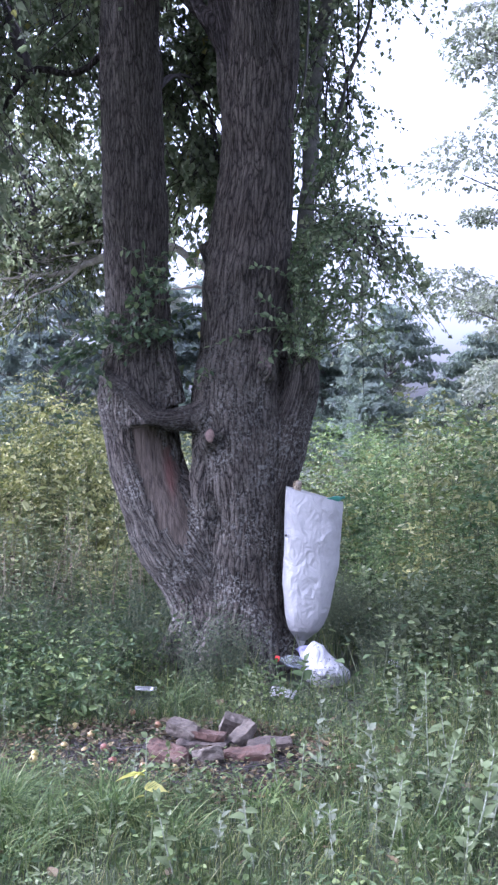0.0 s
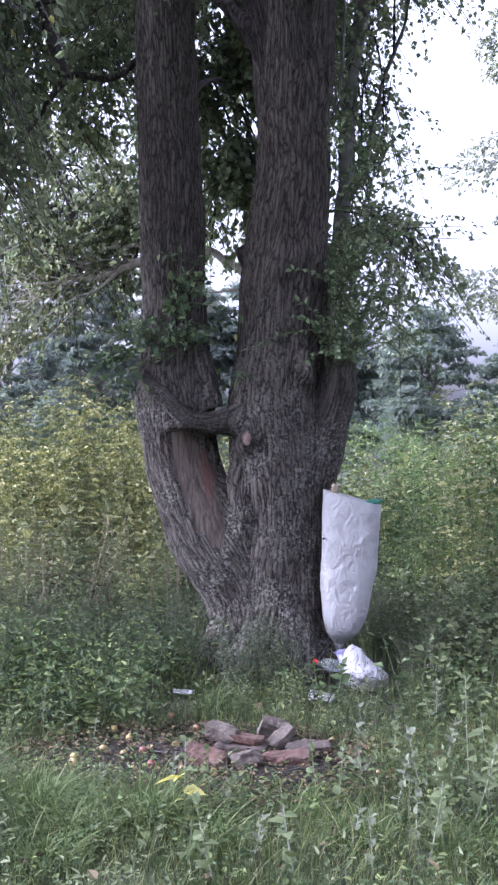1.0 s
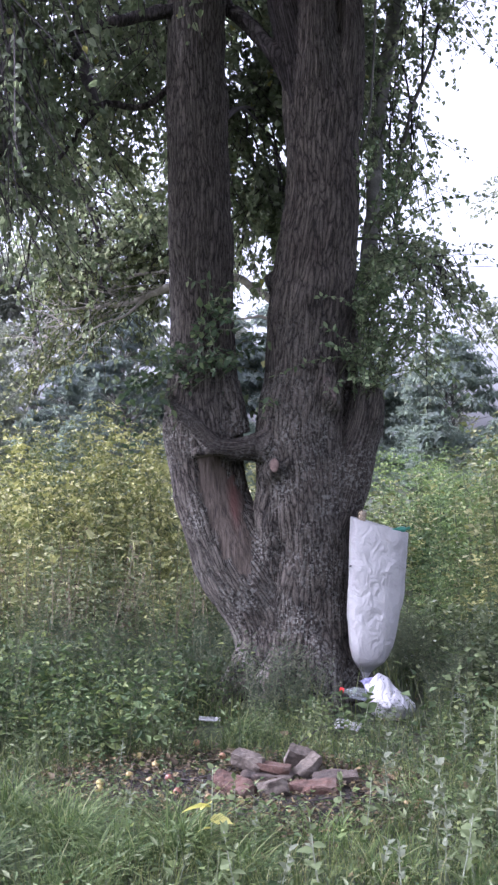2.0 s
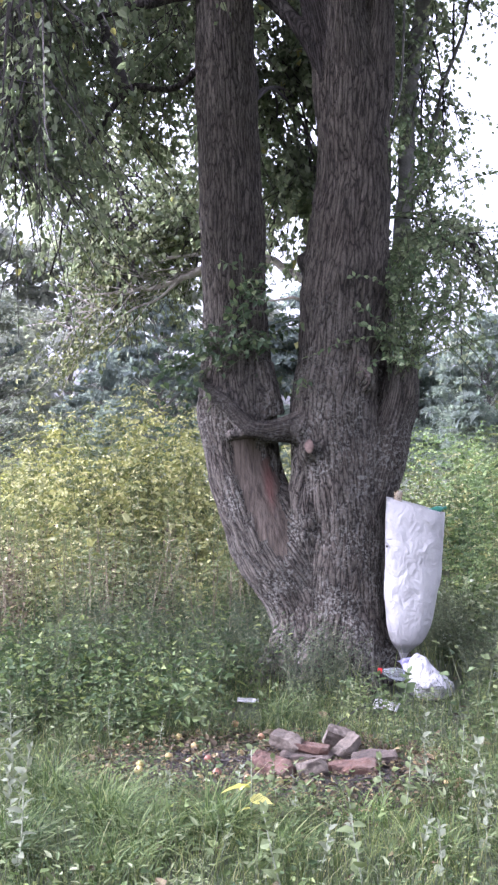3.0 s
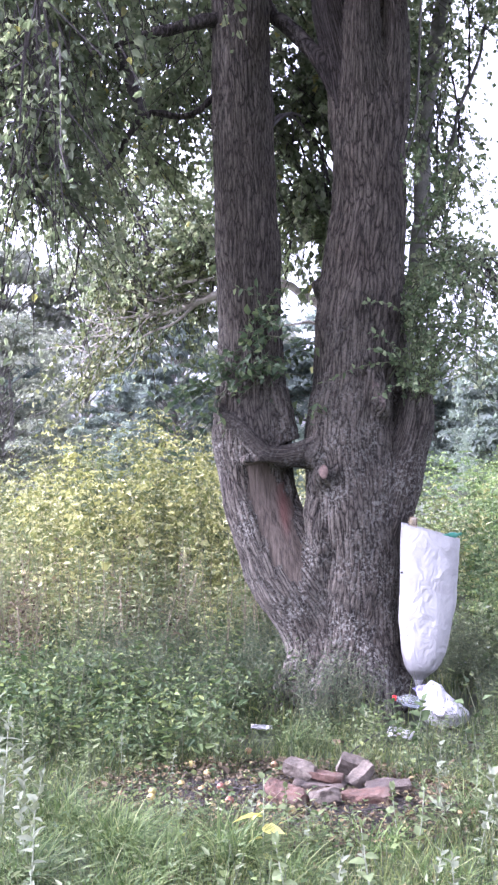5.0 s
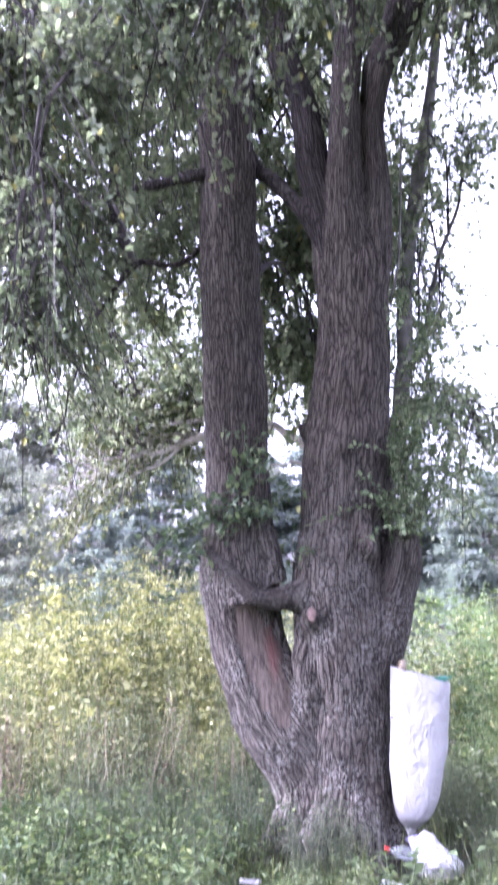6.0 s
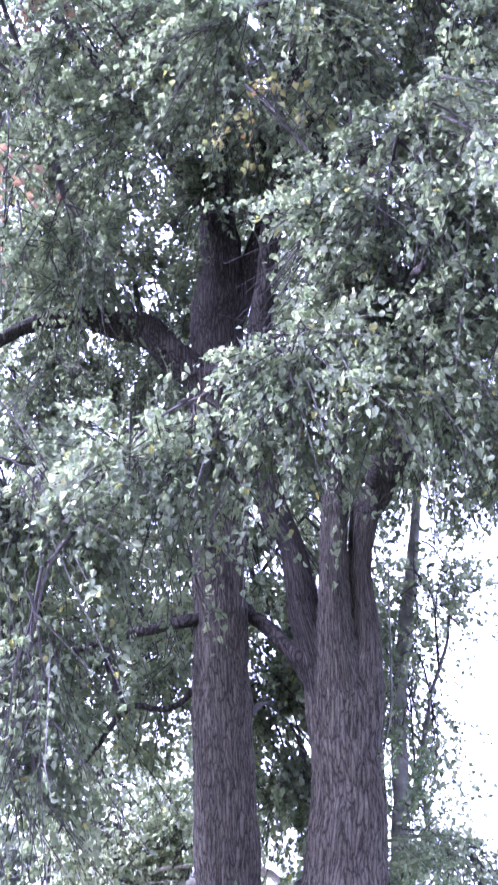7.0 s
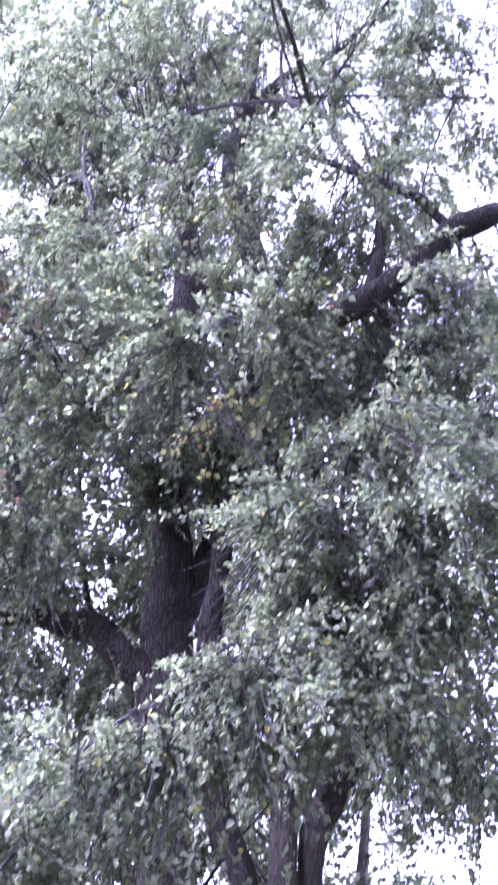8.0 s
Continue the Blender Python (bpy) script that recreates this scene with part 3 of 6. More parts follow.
    for w in bm.verts:
        w.co = Vector((0.09 + w.co.z * -0.035, -0.225, 1.94)) + Vector((w.co.x * 0.034, w.co.y * 0.026, w.co.z * 0.10)) + Vector(noise.noise_vector(w.co * 1.8)) * 0.022 + Vector(noise.noise_vector(w.co * 6)) * 0.008
    part("healed_scar", bm, noise_material("scar_wood", [(0.3, (0.04, 0.03, 0.026)), (0.55, (0.12, 0.094, 0.08)), (0.72, (0.2, 0.165, 0.145))], 34, 100, 0.9, 0.8, 0.01), ob, "pale ragged scar of a lost branch")
    under(ob, tree, "deeply furrowed grey-brown bark with a bare reddish hollow")
    return ob


def limb(name, rows, parent, label="", sides=14):
    pts, rad = [p for p, _ in rows], [r for _, r in rows]
    v, f = tube(pts, rad, sides, 7)
    # slight swellings and bark relief
    for k in range(len(v)):
        v[k] += 0.028 * np.array(noise.noise_vector(Vector(v[k]) * 4)) + 0.012 * np.array(noise.noise_vector(Vector(v[k]) * 11)) + 0.006 * np.array(noise.noise_vector(Vector((v[k][0] * 30, v[k][1] * 30, v[k][2] * 6))))
    me = fast_mesh(name, v, f, SHADED_LIMB_BARK, True)
    at = me.attributes.new("flow", "FLOAT_VECTOR", "POINT")
    at.data.foreach_set("vector", v.astype(np.float32).ravel())
    return under(new(name, me), parent, label)


BOUGHS = [
    [((-0.05, 0.0, 3.6), 0.17), ((-0.115, 0.0, 3.98), 0.132), ((-0.225, 0.0, 4.45), 0.11), ((-0.30, -0.02, 4.92), 0.085), ((-0.42, -0.05, 5.2), 0.09), ((-0.5, -0.3, 6.2), 0.09), ((-0.3, -0.6, 7.4), 0.07), ((-0.1, -0.8, 9.0), 0.04)],
    [((0.01, -0.05, 3.6), 0.19), ((0.0, -0.085, 3.95), 0.148), ((-0.012, -0.1, 4.3), 0.112), ((0.0, -0.08, 4.86), 0.094), ((0.01, -0.05, 5.13), 0.092), ((0.025, 0, 5.58), 0.075), ((0.08, 0.03, 6.1), 0.09), ((0.1, 0, 7.2), 0.13), ((0.0, 0, 8.6), 0.14), ((0.0, 0, 10.5), 0.12), ((-0.28, 0, 12.45), 0.12), ((-0.15, 0, 13.7), 0.11), ((0.1, 0, 16.2), 0.09), ((0.2, 0, 18.0), 0.04)],
    [((0.09, -0.02, 3.6), 0.18), ((0.15, -0.015, 3.98), 0.137), ((0.18, -0.01, 4.28), 0.1), ((0.165, 0.01, 4.7), 0.082), ((0.22, 0.03, 5.1), 0.098), ((0.34, 0.0, 5.3), 0.105), ((0.48, -0.08, 5.58), 0.1), ((0.66, -0.15, 6.0), 0.1), ((0.5, -0.6, 7.0), 0.1), ((0.35, -1.2, 7.9), 0.1), ((0.5, -1.5, 8.4), 0.1), ((0.86, -1.5, 8.68), 0.1), ((1.25, -1.5, 9.0), 0.095), ((1.66, -1.5, 9.45), 0.1), ((2.1, -1.5, 9.65), 0.085), ((3.0, -1.3, 10.4), 0.05), ((3.6, -1.2, 11.4), 0.02)],
    [((-0.1, -0.06, 3.8), 0.09), ((-0.2, -0.06, 3.96), 0.065), ((-0.36, -0.02, 4.19), 0.05), ((-0.57, 0.06, 4.42), 0.045), ((-0.8, 0.3, 4.75), 0.045), ((-1.2, 0.6, 5.2), 0.03)],
    [((-0.86, 0, 6.1), 0.18), ((-0.84, 0, 6.6), 0.2), ((-0.83, 0, 7.05), 0.2), ((-0.82, 0, 7.5), 0.17), ((-0.85, 0, 8.1), 0.15), ((-0.77, 0, 10.0), 0.13), ((-0.8, 0, 11.8), 0.13), ((-1.2, 0, 14.3), 0.13), ((-1.47, 0, 16.4), 0.1), ((-1.9, 0, 17.6), 0.05)],
    [((-0.75, 0, 6.9), 0.13), ((-0.6, 0.05, 7.3), 0.1), ((-0.45, 0.15, 8.0), 0.085), ((-0.4, 0.25, 9.2), 0.06), ((-0.2, 0.3, 10.6), 0.03)],
    [((-0.8, 0, 11.8), 0.08), ((-0.75, 0.1, 13.6), 0.075), ((-0.86, 0.1, 15.6), 0.065), ((-0.95, 0.1, 16.6), 0.05), ((-1.0, 0.1, 17.6), 0.02)],
    [((0.9, -1.5, 8.7), 0.06), ((1.1, -1.5, 9.5), 0.05), ((1.03, -1.5, 10.15), 0.045), ((0.8, -1.4, 11.2), 0.03), ((0.9, -1.3, 12.4), 0.015)],
    [((1.66, -1.5, 9.45), 0.05), ((1.43, -1.55, 9.86), 0.045), ((1.03, -1.6, 10.15), 0.04), ((0.5, -1.6, 10.6), 0.025)],
    [((-0.15, 0, 13.7), 0.08), ((0.4, 0, 14.4), 0.06), ((1.0, 0.1, 15.0), 0.045), ((1.7, 0.1, 16.0), 0.02)],
    [((-0.82, -0.02, 6.1), 0.16), ((-0.93, -0.05, 6.28), 0.14), ((-1.08, -0.1, 6.42), 0.135), ((-1.36, -0.12, 6.72), 0.13), ((-1.62, -0.13, 6.83), 0.115), ((-1.9, -0.2, 6.86), 0.085), ((-2.3, -0.3, 6.75), 0.06), ((-2.9, -0.4, 6.3), 0.03)],
    [((-0.85, -0.05, 4.4), 0.06), ((-1.0, -0.12, 4.36), 0.045), ((-1.17, -0.15, 4.31), 0.036), ((-1.45, -0.2, 4.27), 0.028), ((-1.9, -0.3, 4.1), 0.02)],
    [((-0.85, 0.05, 3.98), 0.022), ((-1.02, 0.1, 3.93), 0.022), ((-1.2, 0.1, 3.83), 0.023), ((-1.41, 0.1, 3.86), 0.024), ((-1.55, 0.05, 3.72), 0.019), ((-1.74, 0, 3.42), 0.013), ((-1.83, -0.05, 3.1), 0.01), ((-1.95, -0.1, 2.6), 0.006)],
    [((0.0, -0.05, 8.3), 0.12), ((0.05, -0.15, 8.7), 0.16), ((-0.2, -0.3, 9.2), 0.08), ((-0.5, -0.8, 10.0), 0.04)],
    [((0.3, -0.1, 5.3), 0.06), ((0.5, -0.8, 5.7), 0.045), ((0.6, -1.6, 5.8), 0.035), ((0.7, -2.4, 5.5), 0.02)],
    [((-0.82, -0.1, 4.95), 0.065), ((-1.0, -0.17, 5.12), 0.055), ((-1.29, -0.2, 5.16), 0.052), ((-1.78, -0.25, 5.14), 0.045), ((-2.3, -0.4, 5.0), 0.02)],
    [((-0.78, 0.1, 5.0), 0.08), ((-0.9, 0.9, 5.8), 0.06), ((-1.0, 2.0, 6.0), 0.04), ((-0.9, 2.9, 5.4), 0.02)],
    [((-0.8, -0.1, 7.6), 0.07), ((-1.4, -0.5, 8.6), 0.05), ((-2.2, -0.9, 9.6), 0.035), ((-3.0, -1.2, 10.6), 0.015)],
    [((0.1, 0.1, 6.6), 0.08), ((0.6, 1.0, 7.6), 0.06), ((1.0, 2.0, 8.2), 0.04), ((1.3, 3.0, 8.0), 0.02)],
]
# masses of foliage: middle, half-sizes, number of sprays
CROWN = [((0.0, -0.2, 12.0), (3.6, 3.2, 5.4), 125), ((0.0, -1.2, 12.0), (2.6, 1.4, 3.6), 70), ((-1.75, -1.9, 4.35), (0.3, 0.4, 0.25), 9), ((-1.35, -1.8, 4.36), (0.22, 0.35, 0.14), 6), ((-0.98, -1.8, 4.66), (0.22, 0.35, 0.1), 6), ((-0.62, -1.8, 4.95), (0.22, 0.35, 0.1), 6), ((-0.27, -1.8, 5.2), (0.22, 0.35, 0.1), 6), ((0.08, -1.8, 5.36), (0.22, 0.35, 0.14), 6), ((0.45, -1.8, 5.74), (0.3, 0.4, 0.2), 9), ((0.36, -1.8, 4.98), (0.1, 0.2, 0.08), 2), ((0.62, -1.8, 5.22), (0.15, 0.25, 0.1), 4), ((0.98, -1.8, 5.5), (0.2, 0.3, 0.14), 6), ((0.5, -1.9, 6.25), (0.6, 0.5, 0.3), 16), ((-2.0, -0.5, 12.6), (1.6, 1.6, 2.6), 40), ((-1.8, -0.7, 7.0), (0.55, 0.3, 0.4), 8),
         ((1.35, -2.0, 6.3), (0.8, 0.8, 0.9), 28), ((-2.6, -0.9, 5.2), (1.4, 1.5, 2.2), 46), ((-2.25, -1.5, 4.0), (0.65, 0.8, 1.0), 19), ((-1.72, -1.2, 3.15), (0.2, 0.3, 0.35), 4), ((-0.78, -0.6, 7.7), (0.3, 0.2, 0.25), 5), ((-0.9, -0.7, 9.0), (0.4, 0.3, 0.3), 7), ((0.25, -1.9, 7.9), (0.3, 0.2, 0.3), 8), ((-0.9, 2.2, 5.4), (1.9, 1.2, 2.0), 56), ((1.5, 0.9, 6.8), (1.1, 0.9, 1.2), 14), ((-1.9, 1.0, 8.2), (1.2, 0.9, 1.7), 40), ((-2.0, 0.8, 4.6), (1.0, 1.0, 1.0), 30),
         # the last two are unseen, added at the sides to shade the trunk
         ((0.1, -1.4, 8.7), (2.5, 1.4, 1.5), 66), ((1.8, -0.8, 8.0), (1.3, 1.5, 1.9), 36), ((-2.4, -0.8, 9.0), (1.2, 1.6, 1.6), 30), ((-4.6, 0.0, 7.2), (1.4, 2.4, 2.4), 40), ((4.2, 0.4, 9.0), (1.4, 2.4, 2.4), 40)]
BACK = [((-2.0, 1.6, 6.0), (0.9, 0.7, 0.8), 16), ((-1.0, 2.2, 6.8), (1.6, 0.8, 1.4), 19), ((-0.6, 2.0, 9.0), (1.6, 0.9, 1.4), 19), ((0.7, 2.0, 9.2), (1.2, 0.8, 1.2), 10), ((-1.9, 0.6, 15.4), (1.4, 1.0, 2.0), 15), ((-2.8, 0.6, 9.4), (0.9, 0.8, 1.4), 10), ((-2.7, 1.2, 12.2), (1.6, 1.0, 2.5), 17), ((-0.4, 0.8, 14.5), (1.3, 0.9, 2.2), 15), ((-0.5, 1.9, 4.1), (0.6, 0.6, 1.0), 20), ((-0.45, 2.4, 3.5), (0.4, 0.4, 0.5), 9), ((-1.6, 1.9, 7.6), (1.5, 0.9, 1.7), 19), ((0.3, 1.9, 7.4), (1.6, 0.9, 1.5), 16), ((-1.8, 1.6, 10.2), (1.9, 1.0, 1.8), 21), ((0.2, 1.8, 10.4), (1.4, 1.0, 1.6), 14), ((-2.9, 1.2, 8.8), (1.0, 1.0, 2.2), 15), ((-2.2, 1.8, 13.5), (2.0, 1.0, 2.4), 19)]
# open spaces below the big limbs
OPEN = [((-0.9, -2.0, 5.4), (-2.2, -1.8, 5.2), 0.5), ((-1.3, -1.6, 5.7), (-2.4, -1.2, 5.9), 0.55), ((-0.8, -0.8, 6.3), (-2.0, -0.9, 6.2), 0.48), ((0.95, -1.9, 8.5), (2.0, -2.0, 9.0), 0.4), ((-0.7, -1.2, 6.2), (-0.6, -0.8, 7.2), 0.5), ((-0.35, -2.1, 5.75), (-1.5, -2.0, 5.6), 0.48)]


def in_open(p):
    for a, e, rad in OPEN:
        a, e = np.array(a), np.array(e)
        t = max(0.0, min(1.0, float((p - a) @ (e - a) / ((e - a) @ (e - a)))))
        if np.linalg.norm(p - a - t * (e - a)) < rad:
            return True
    return False


def build_crown(tree, masses, limbs, seed, leaf=0.05, per_spray=12, per_twig=34, material=CROWN_LEAF, label="dense drooping sprays of small grey-green leaves", stout=1.0):
    r = np.random.default_rng(seed)
    axis = np.concatenate([spline([p for p, _ in l], 14) for l in limbs])
    wood, B, D, L = [], [], [], []
    for mid, half, count in masses:
        # a bough of its own for each mass
        mid_p = np.array(mid) + np.array([0, 0, 0.2])
        root = axis[np.argmin(np.linalg.norm(axis - mid_p + np.array([0, 0, 0.8]), axis=1))]
        rise = (root + mid_p) / 2 + np.array([0, 0, 0.08 * np.linalg.norm(mid_p - root)])
        tips = [mid_p + r.normal(size=3) * np.array(half) * 0.5 for _ in range(3)]
        fat = stout * (0.022 + 0.008 * np.linalg.norm(mid_p - root)) if count > 9 else 0.009
        more = []
        for tip in tips:
            wood.append(tube([root, rise, mid_p + (tip - mid_p) * 0.4, tip], [fat, fat * 0.75, fat * 0.5, 0.008], 7, 6))
            more.append(spline([rise, mid_p + (tip - mid_p) * 0.4, tip], 12))
        axis = np.concatenate([axis] + more)
        for _ in range(count):
            d = unit(r.normal(size=3))
            p = np.array(mid) + d * np.array(half) * r.uniform(0.25, 1.0) ** 0.5
            if in_open(p):
                continue
            start = axis[np.argmin(np.linalg.norm(axis - p - np.array([0, 0, 0.5]), axis=1) + 1.3 * r.uniform(0, 1, len(axis)))] + r.normal(size=3) * 0.03
            reach = p - start
            bend = start + reach * 0.5 + np.array([0, 0, 0.18 * np.linalg.norm(reach)])
            wood.append(tube([start, bend, p], [0.011, 0.008, 0.004], 4, 3, ends=False))
            out = unit(reach * np.array([1, 1, 0.2]) + r.normal(size=3) * 0.2)
            for _ in range(per_spray):
                foot = bend + (p - bend) * r.uniform(0.35, 1.0) + r.normal(size=3) * 0.05
                go = unit(out + r.normal(size=3) * 0.75)
                ln = r.uniform(0.35, 0.9)
                s = np.linspace(0, 1, 2)[:, None]
                tw = foot + go * s * ln * 0.8 + np.array([0, 0, -1.0]) * s * s * ln * r.uniform(0.3, 0.9)
                wood.append(tube(tw, [0.005, 0.002], 3, 1, ends=False))
                q = r.uniform(0.12, 1.0, per_twig)[:, None]
                B.append(foot + go * q * ln * 0.8 + (tw[-1] - foot - go * ln * 0.8) * q * q + r.normal(size=(per_twig, 3)) * 0.02)
                D.append(go * 0.4 + r.normal(size=(per_twig, 3)) * 0.55 + np.array([0, 0, -0.6]))
                L.append(leaf * r.uniform(0.65, 1.25, per_twig))
    B, D, L = np.concatenate(B), np.concatenate(D), np.concatenate(L)
    free = np.ones(len(B), bool)
    for a, e, rad in OPEN:
        a, e = np.array(a), np.array(e)
        t = np.clip((B - a) @ (e - a) / ((e - a) @ (e - a)), 0, 1)
        free &= np.linalg.norm(B - a - t[:, None] * (e - a), axis=1) > rad * 0.9
    B, D, L = B[free], D[free], L[free]
    nr = r.normal(size=B.shape) * 0.6 + np.array([0, -0.15, 0.55])
    # rounder leaves on the lower, nearer sprays
    low = (B[:, 2] < 6.6) & (B[:, 1] < 0.3)
    pieces = [leaves(B[low], D[low], nr[low], L[low] * 0.96, L[low] * 0.66, 0.25, 0.22), leaves(B[~low], D[~low], nr[~low], L[~low] * 1.08, L[~low] * 0.95, 0.25, 0.18, simple=True)]
    v, f = join([p for p in pieces if len(p[0])])
    mesh_part("crown", v, f, material, tree, label)
    v, f = join(wood)
    tagged(mesh_part("twig", v, f, TWIG, tree, "thin dark twigs and branchlets"), kind="stuff")


old_tree = thing("old_tree", "old twin-stemmed tree with furrowed bark and drooping grey-green crown", "tree")
build_trunk(old_tree)
for k, rows in enumerate(BOUGHS):
    limb("limb", rows[(4, 5, 5, 3)[k] - 1:] if k < 4 else rows, old_tree, "rough-barked limb with crown shade in its colour")
build_crown(old_tree, CROWN, BOUGHS + [LEFT, MAIN], 3)
build_crown(old_tree, BACK, BOUGHS + [LEFT, MAIN], 4, 0.062, 10, 30, stout=0.4)
build_crown(old_tree, [((-2.6, 0.4, 15.0), (1.0, 1.0, 1.9), 30), ((-0.9, 0.6, 15.2), (0.7, 0.8, 1.2), 14)], BOUGHS + [LEFT, MAIN], 15, 0.085, 9, 20)
# masses added beyond the view, there to block sky light from trunk and crown
build_crown(old_tree, [((0.0, -4.7, 10.4), (3.2, 0.9, 0.9), 40), ((-4.9, -0.6, 12.5), (1.1, 2.6, 3.6), 70), ((3.9, -2.2, 8.2), (1.3, 1.5, 1.6), 30), ((-0.3, -0.3, 17.6), (3.6, 3.0, 1.6), 34)], BOUGHS + [LEFT, MAIN], 17, 0.1, 8, 16, stout=0.3)
build_crown(old_tree, [((1.35, 0.3, 5.75), (0.55, 0.5, 0.55), 16), ((0.85, 0.2, 5.9), (0.35, 0.4, 0.4), 7), ((-2.85, 1.2, 6.95), (0.5, 0.5, 0.5), 13)], [BOUGHS[2], BOUGHS[10]], 19, 0.05, 10, 28, stout=0.4)
FRONT = [((-0.84, -0.1, 4.9), 0.04), ((-1.0, -1.0, 4.9), 0.026), ((-1.15, -1.8, 4.5), 0.018), ((-1.28, -2.4, 3.9), 0.008)]
limb("limb", FRONT, old_tree, "thin drooping limb with crown shade in its colour")
build_crown(old_tree, [((-1.4, -2.2, 3.3), (0.16, 0.25, 0.3), 5)], [FRONT], 20, 0.042, 8, 22, stout=0.3)
build_crown(old_tree, [((0.25, -1.6, 8.5), (0.18, 0.2, 0.5), 3), ((-0.3, -2.1, 7.0), (0.22, 0.25, 0.3), 2), ((0.0, -1.6, 9.8), (0.2, 0.2, 0.3), 2)], BOUGHS, 8, 0.05, 4, 10, AUTUMN_LEAF, "yellowing sprays in the crown")
build_crown(old_tree, [((-1.9, -1.6, 8.8), (0.25, 0.25, 0.25), 2), ((-1.9, -1.9, 6.75), (0.2, 0.2, 0.2), 1)], BOUGHS, 9, 0.055, 5, 14, RED_LEAF, "reddened sprays in the crown")


def shoots(tree, seed, spots, leaf, label, material=SPROUT_LEAF):
    """Leafy shoots that grow out of the trunk: root place, way, length, number."""
    r = np.random.default_rng(seed)
    wood, B, D, L = [], [], [], []
    for foot, way, ln, count, spread in spots:
        for _ in range(count):
            p = np.array(foot) + r.normal(size=3) * np.array([spread, 0.03, spread])
            go = unit(np.array(way) + r.normal(size=3) * 0.45)
            k = ln * r.uniform(0.5, 1.1)
            s = np.linspace(0, 1, 5)[:, None]
            line = p + go * s * k + np.array([0, 0, -0.35]) * s * s * k
            wood.append(tube(line, [0.004, 0.0035, 0.003, 0.002, 0.0015], 4, 1))
            n = max(4, int(k / 0.035))
            q = np.linspace(0.15, 1, n)[:, None]
            B.append(p + go * q * k + np.array([0, 0, -0.35]) * q * q * k)
            D.append(go * 0.3 + r.normal(size=(n, 3)) * 0.7 + np.array([0, -0.2, -0.25]))
            L.append(leaf * r.uniform(0.6, 1.2, n))
    B, D, L = np.concatenate(B), np.concatenate(D), np.concatenate(L)
    v, f = leaves(B, D, r.normal(size=B.shape) * 0.5 + np.array([0, -0.5, 0.6]), L, L * 0.62, 0.2, 0.2)
    under_ob = tagged(mesh_part("shoot_foliage", v, f, material, tree, label), kind="stuff")
    v, f = join(wood)
    tagged(mesh_part("shoot_twig", v, f, STEM_GREEN, tree), kind="stuff")
    return under_ob


shoots(old_tree, 5, [((-0.66, -0.22, 2.08), (0.1, -0.5, 0.5), 0.32, 26, 0.06), ((-0.65, -0.2, 2.3), (0.2, -0.5, 0.3), 0.28, 18, 0.07), ((-0.62, -0.2, 2.5), (0.2, -0.5, 0.3), 0.2, 8, 0.05), ((-0.87, -0.2, 2.08), (-0.5, -0.5, 0.4), 0.28, 20, 0.06), ((-1.0, -0.1, 2.0), (-0.8, -0.3, 0.1), 0.4, 16, 0.08),
                    ((-0.52, -0.1, 2.1), (0.6, -0.2, 0.4), 0.35, 7, 0.1), ((-0.42, 0.1, 1.75), (0.1, 0, 1), 0.5, 5, 0.05), ((-0.28, -0.24, 1.85), (-0.2, -0.5, 0.1), 0.15, 3, 0.03)], 0.055, "dark green sprout leaves on the trunk")
shoots(old_tree, 6, [((0.33, -0.1, 2.0), (0.1, -0.1, 1.0), 0.75, 50, 0.08), ((0.3, 0.0, 2.4), (0.15, 0, 0.9), 0.7, 40, 0.08), ((0.42, -0.05, 2.3), (0.6, 0, 0.1), 0.5, 22, 0.1), ((0.32, 0.02, 3.0), (0.2, 0, 0.8), 0.7, 22, 0.1), ((0.4, 0.1, 2.9), (0.7, 0, -0.1), 0.6, 14, 0.15)], 0.042, "long leafy shoots on the side stub", STUB_LEAF)

mesh_part("hanging_shoot", *tube([(0.36, 0.08, 4.75), (0.345, 0.06, 4.27), (0.32, 0.05, 3.75), (0.26, 0.04, 3.5)], [0.006, 0.008, 0.008, 0.008], 6, 5), GREY_TWIG, old_tree, "long straight grey shoot against the trunk", True)

shoots(old_tree, 16, [((-1.15, -0.12, 6.45), (-0.15, 0, -1.0), 0.9, 12, 0.1), ((-1.45, -0.14, 6.6), (0.0, 0, -1.0), 1.05, 14, 0.12), ((-1.75, -0.15, 6.7), (0.05, 0, -1.0), 1.0, 12, 0.12)], 0.036, "thin hanging twigs with small leaves", CROWN_LEAF)

# ---- trees behind ----
REAR_A = [[((-0.2, 2.6, -0.1), 0.11), ((-0.12, 2.6, 1.2), 0.085), ((0.08, 2.6, 2.3), 0.08), ((0.22, 2.6, 3.0), 0.078), ((0.275, 2.6, 3.6), 0.075), ((0.326, 2.6, 4.43), 0.07), ((0.452, 2.6, 5.31), 0.062), ((0.62, 2.6, 6.4), 0.05), ((0.8, 2.6, 9.0), 0.02)],
          [((0.31, 2.6, 3.5), 0.03), ((0.466, 2.5, 3.83), 0.02), ((0.59, 2.5, 4.41), 0.017), ((0.76, 2.5, 4.9), 0.014), ((0.9, 2.4, 5.5), 0.012)], [((0.26, 2.6, 3.0), 0.025), ((0.55, 2.4, 3.2), 0.018), ((0.9, 2.3, 3.0), 0.008)]]
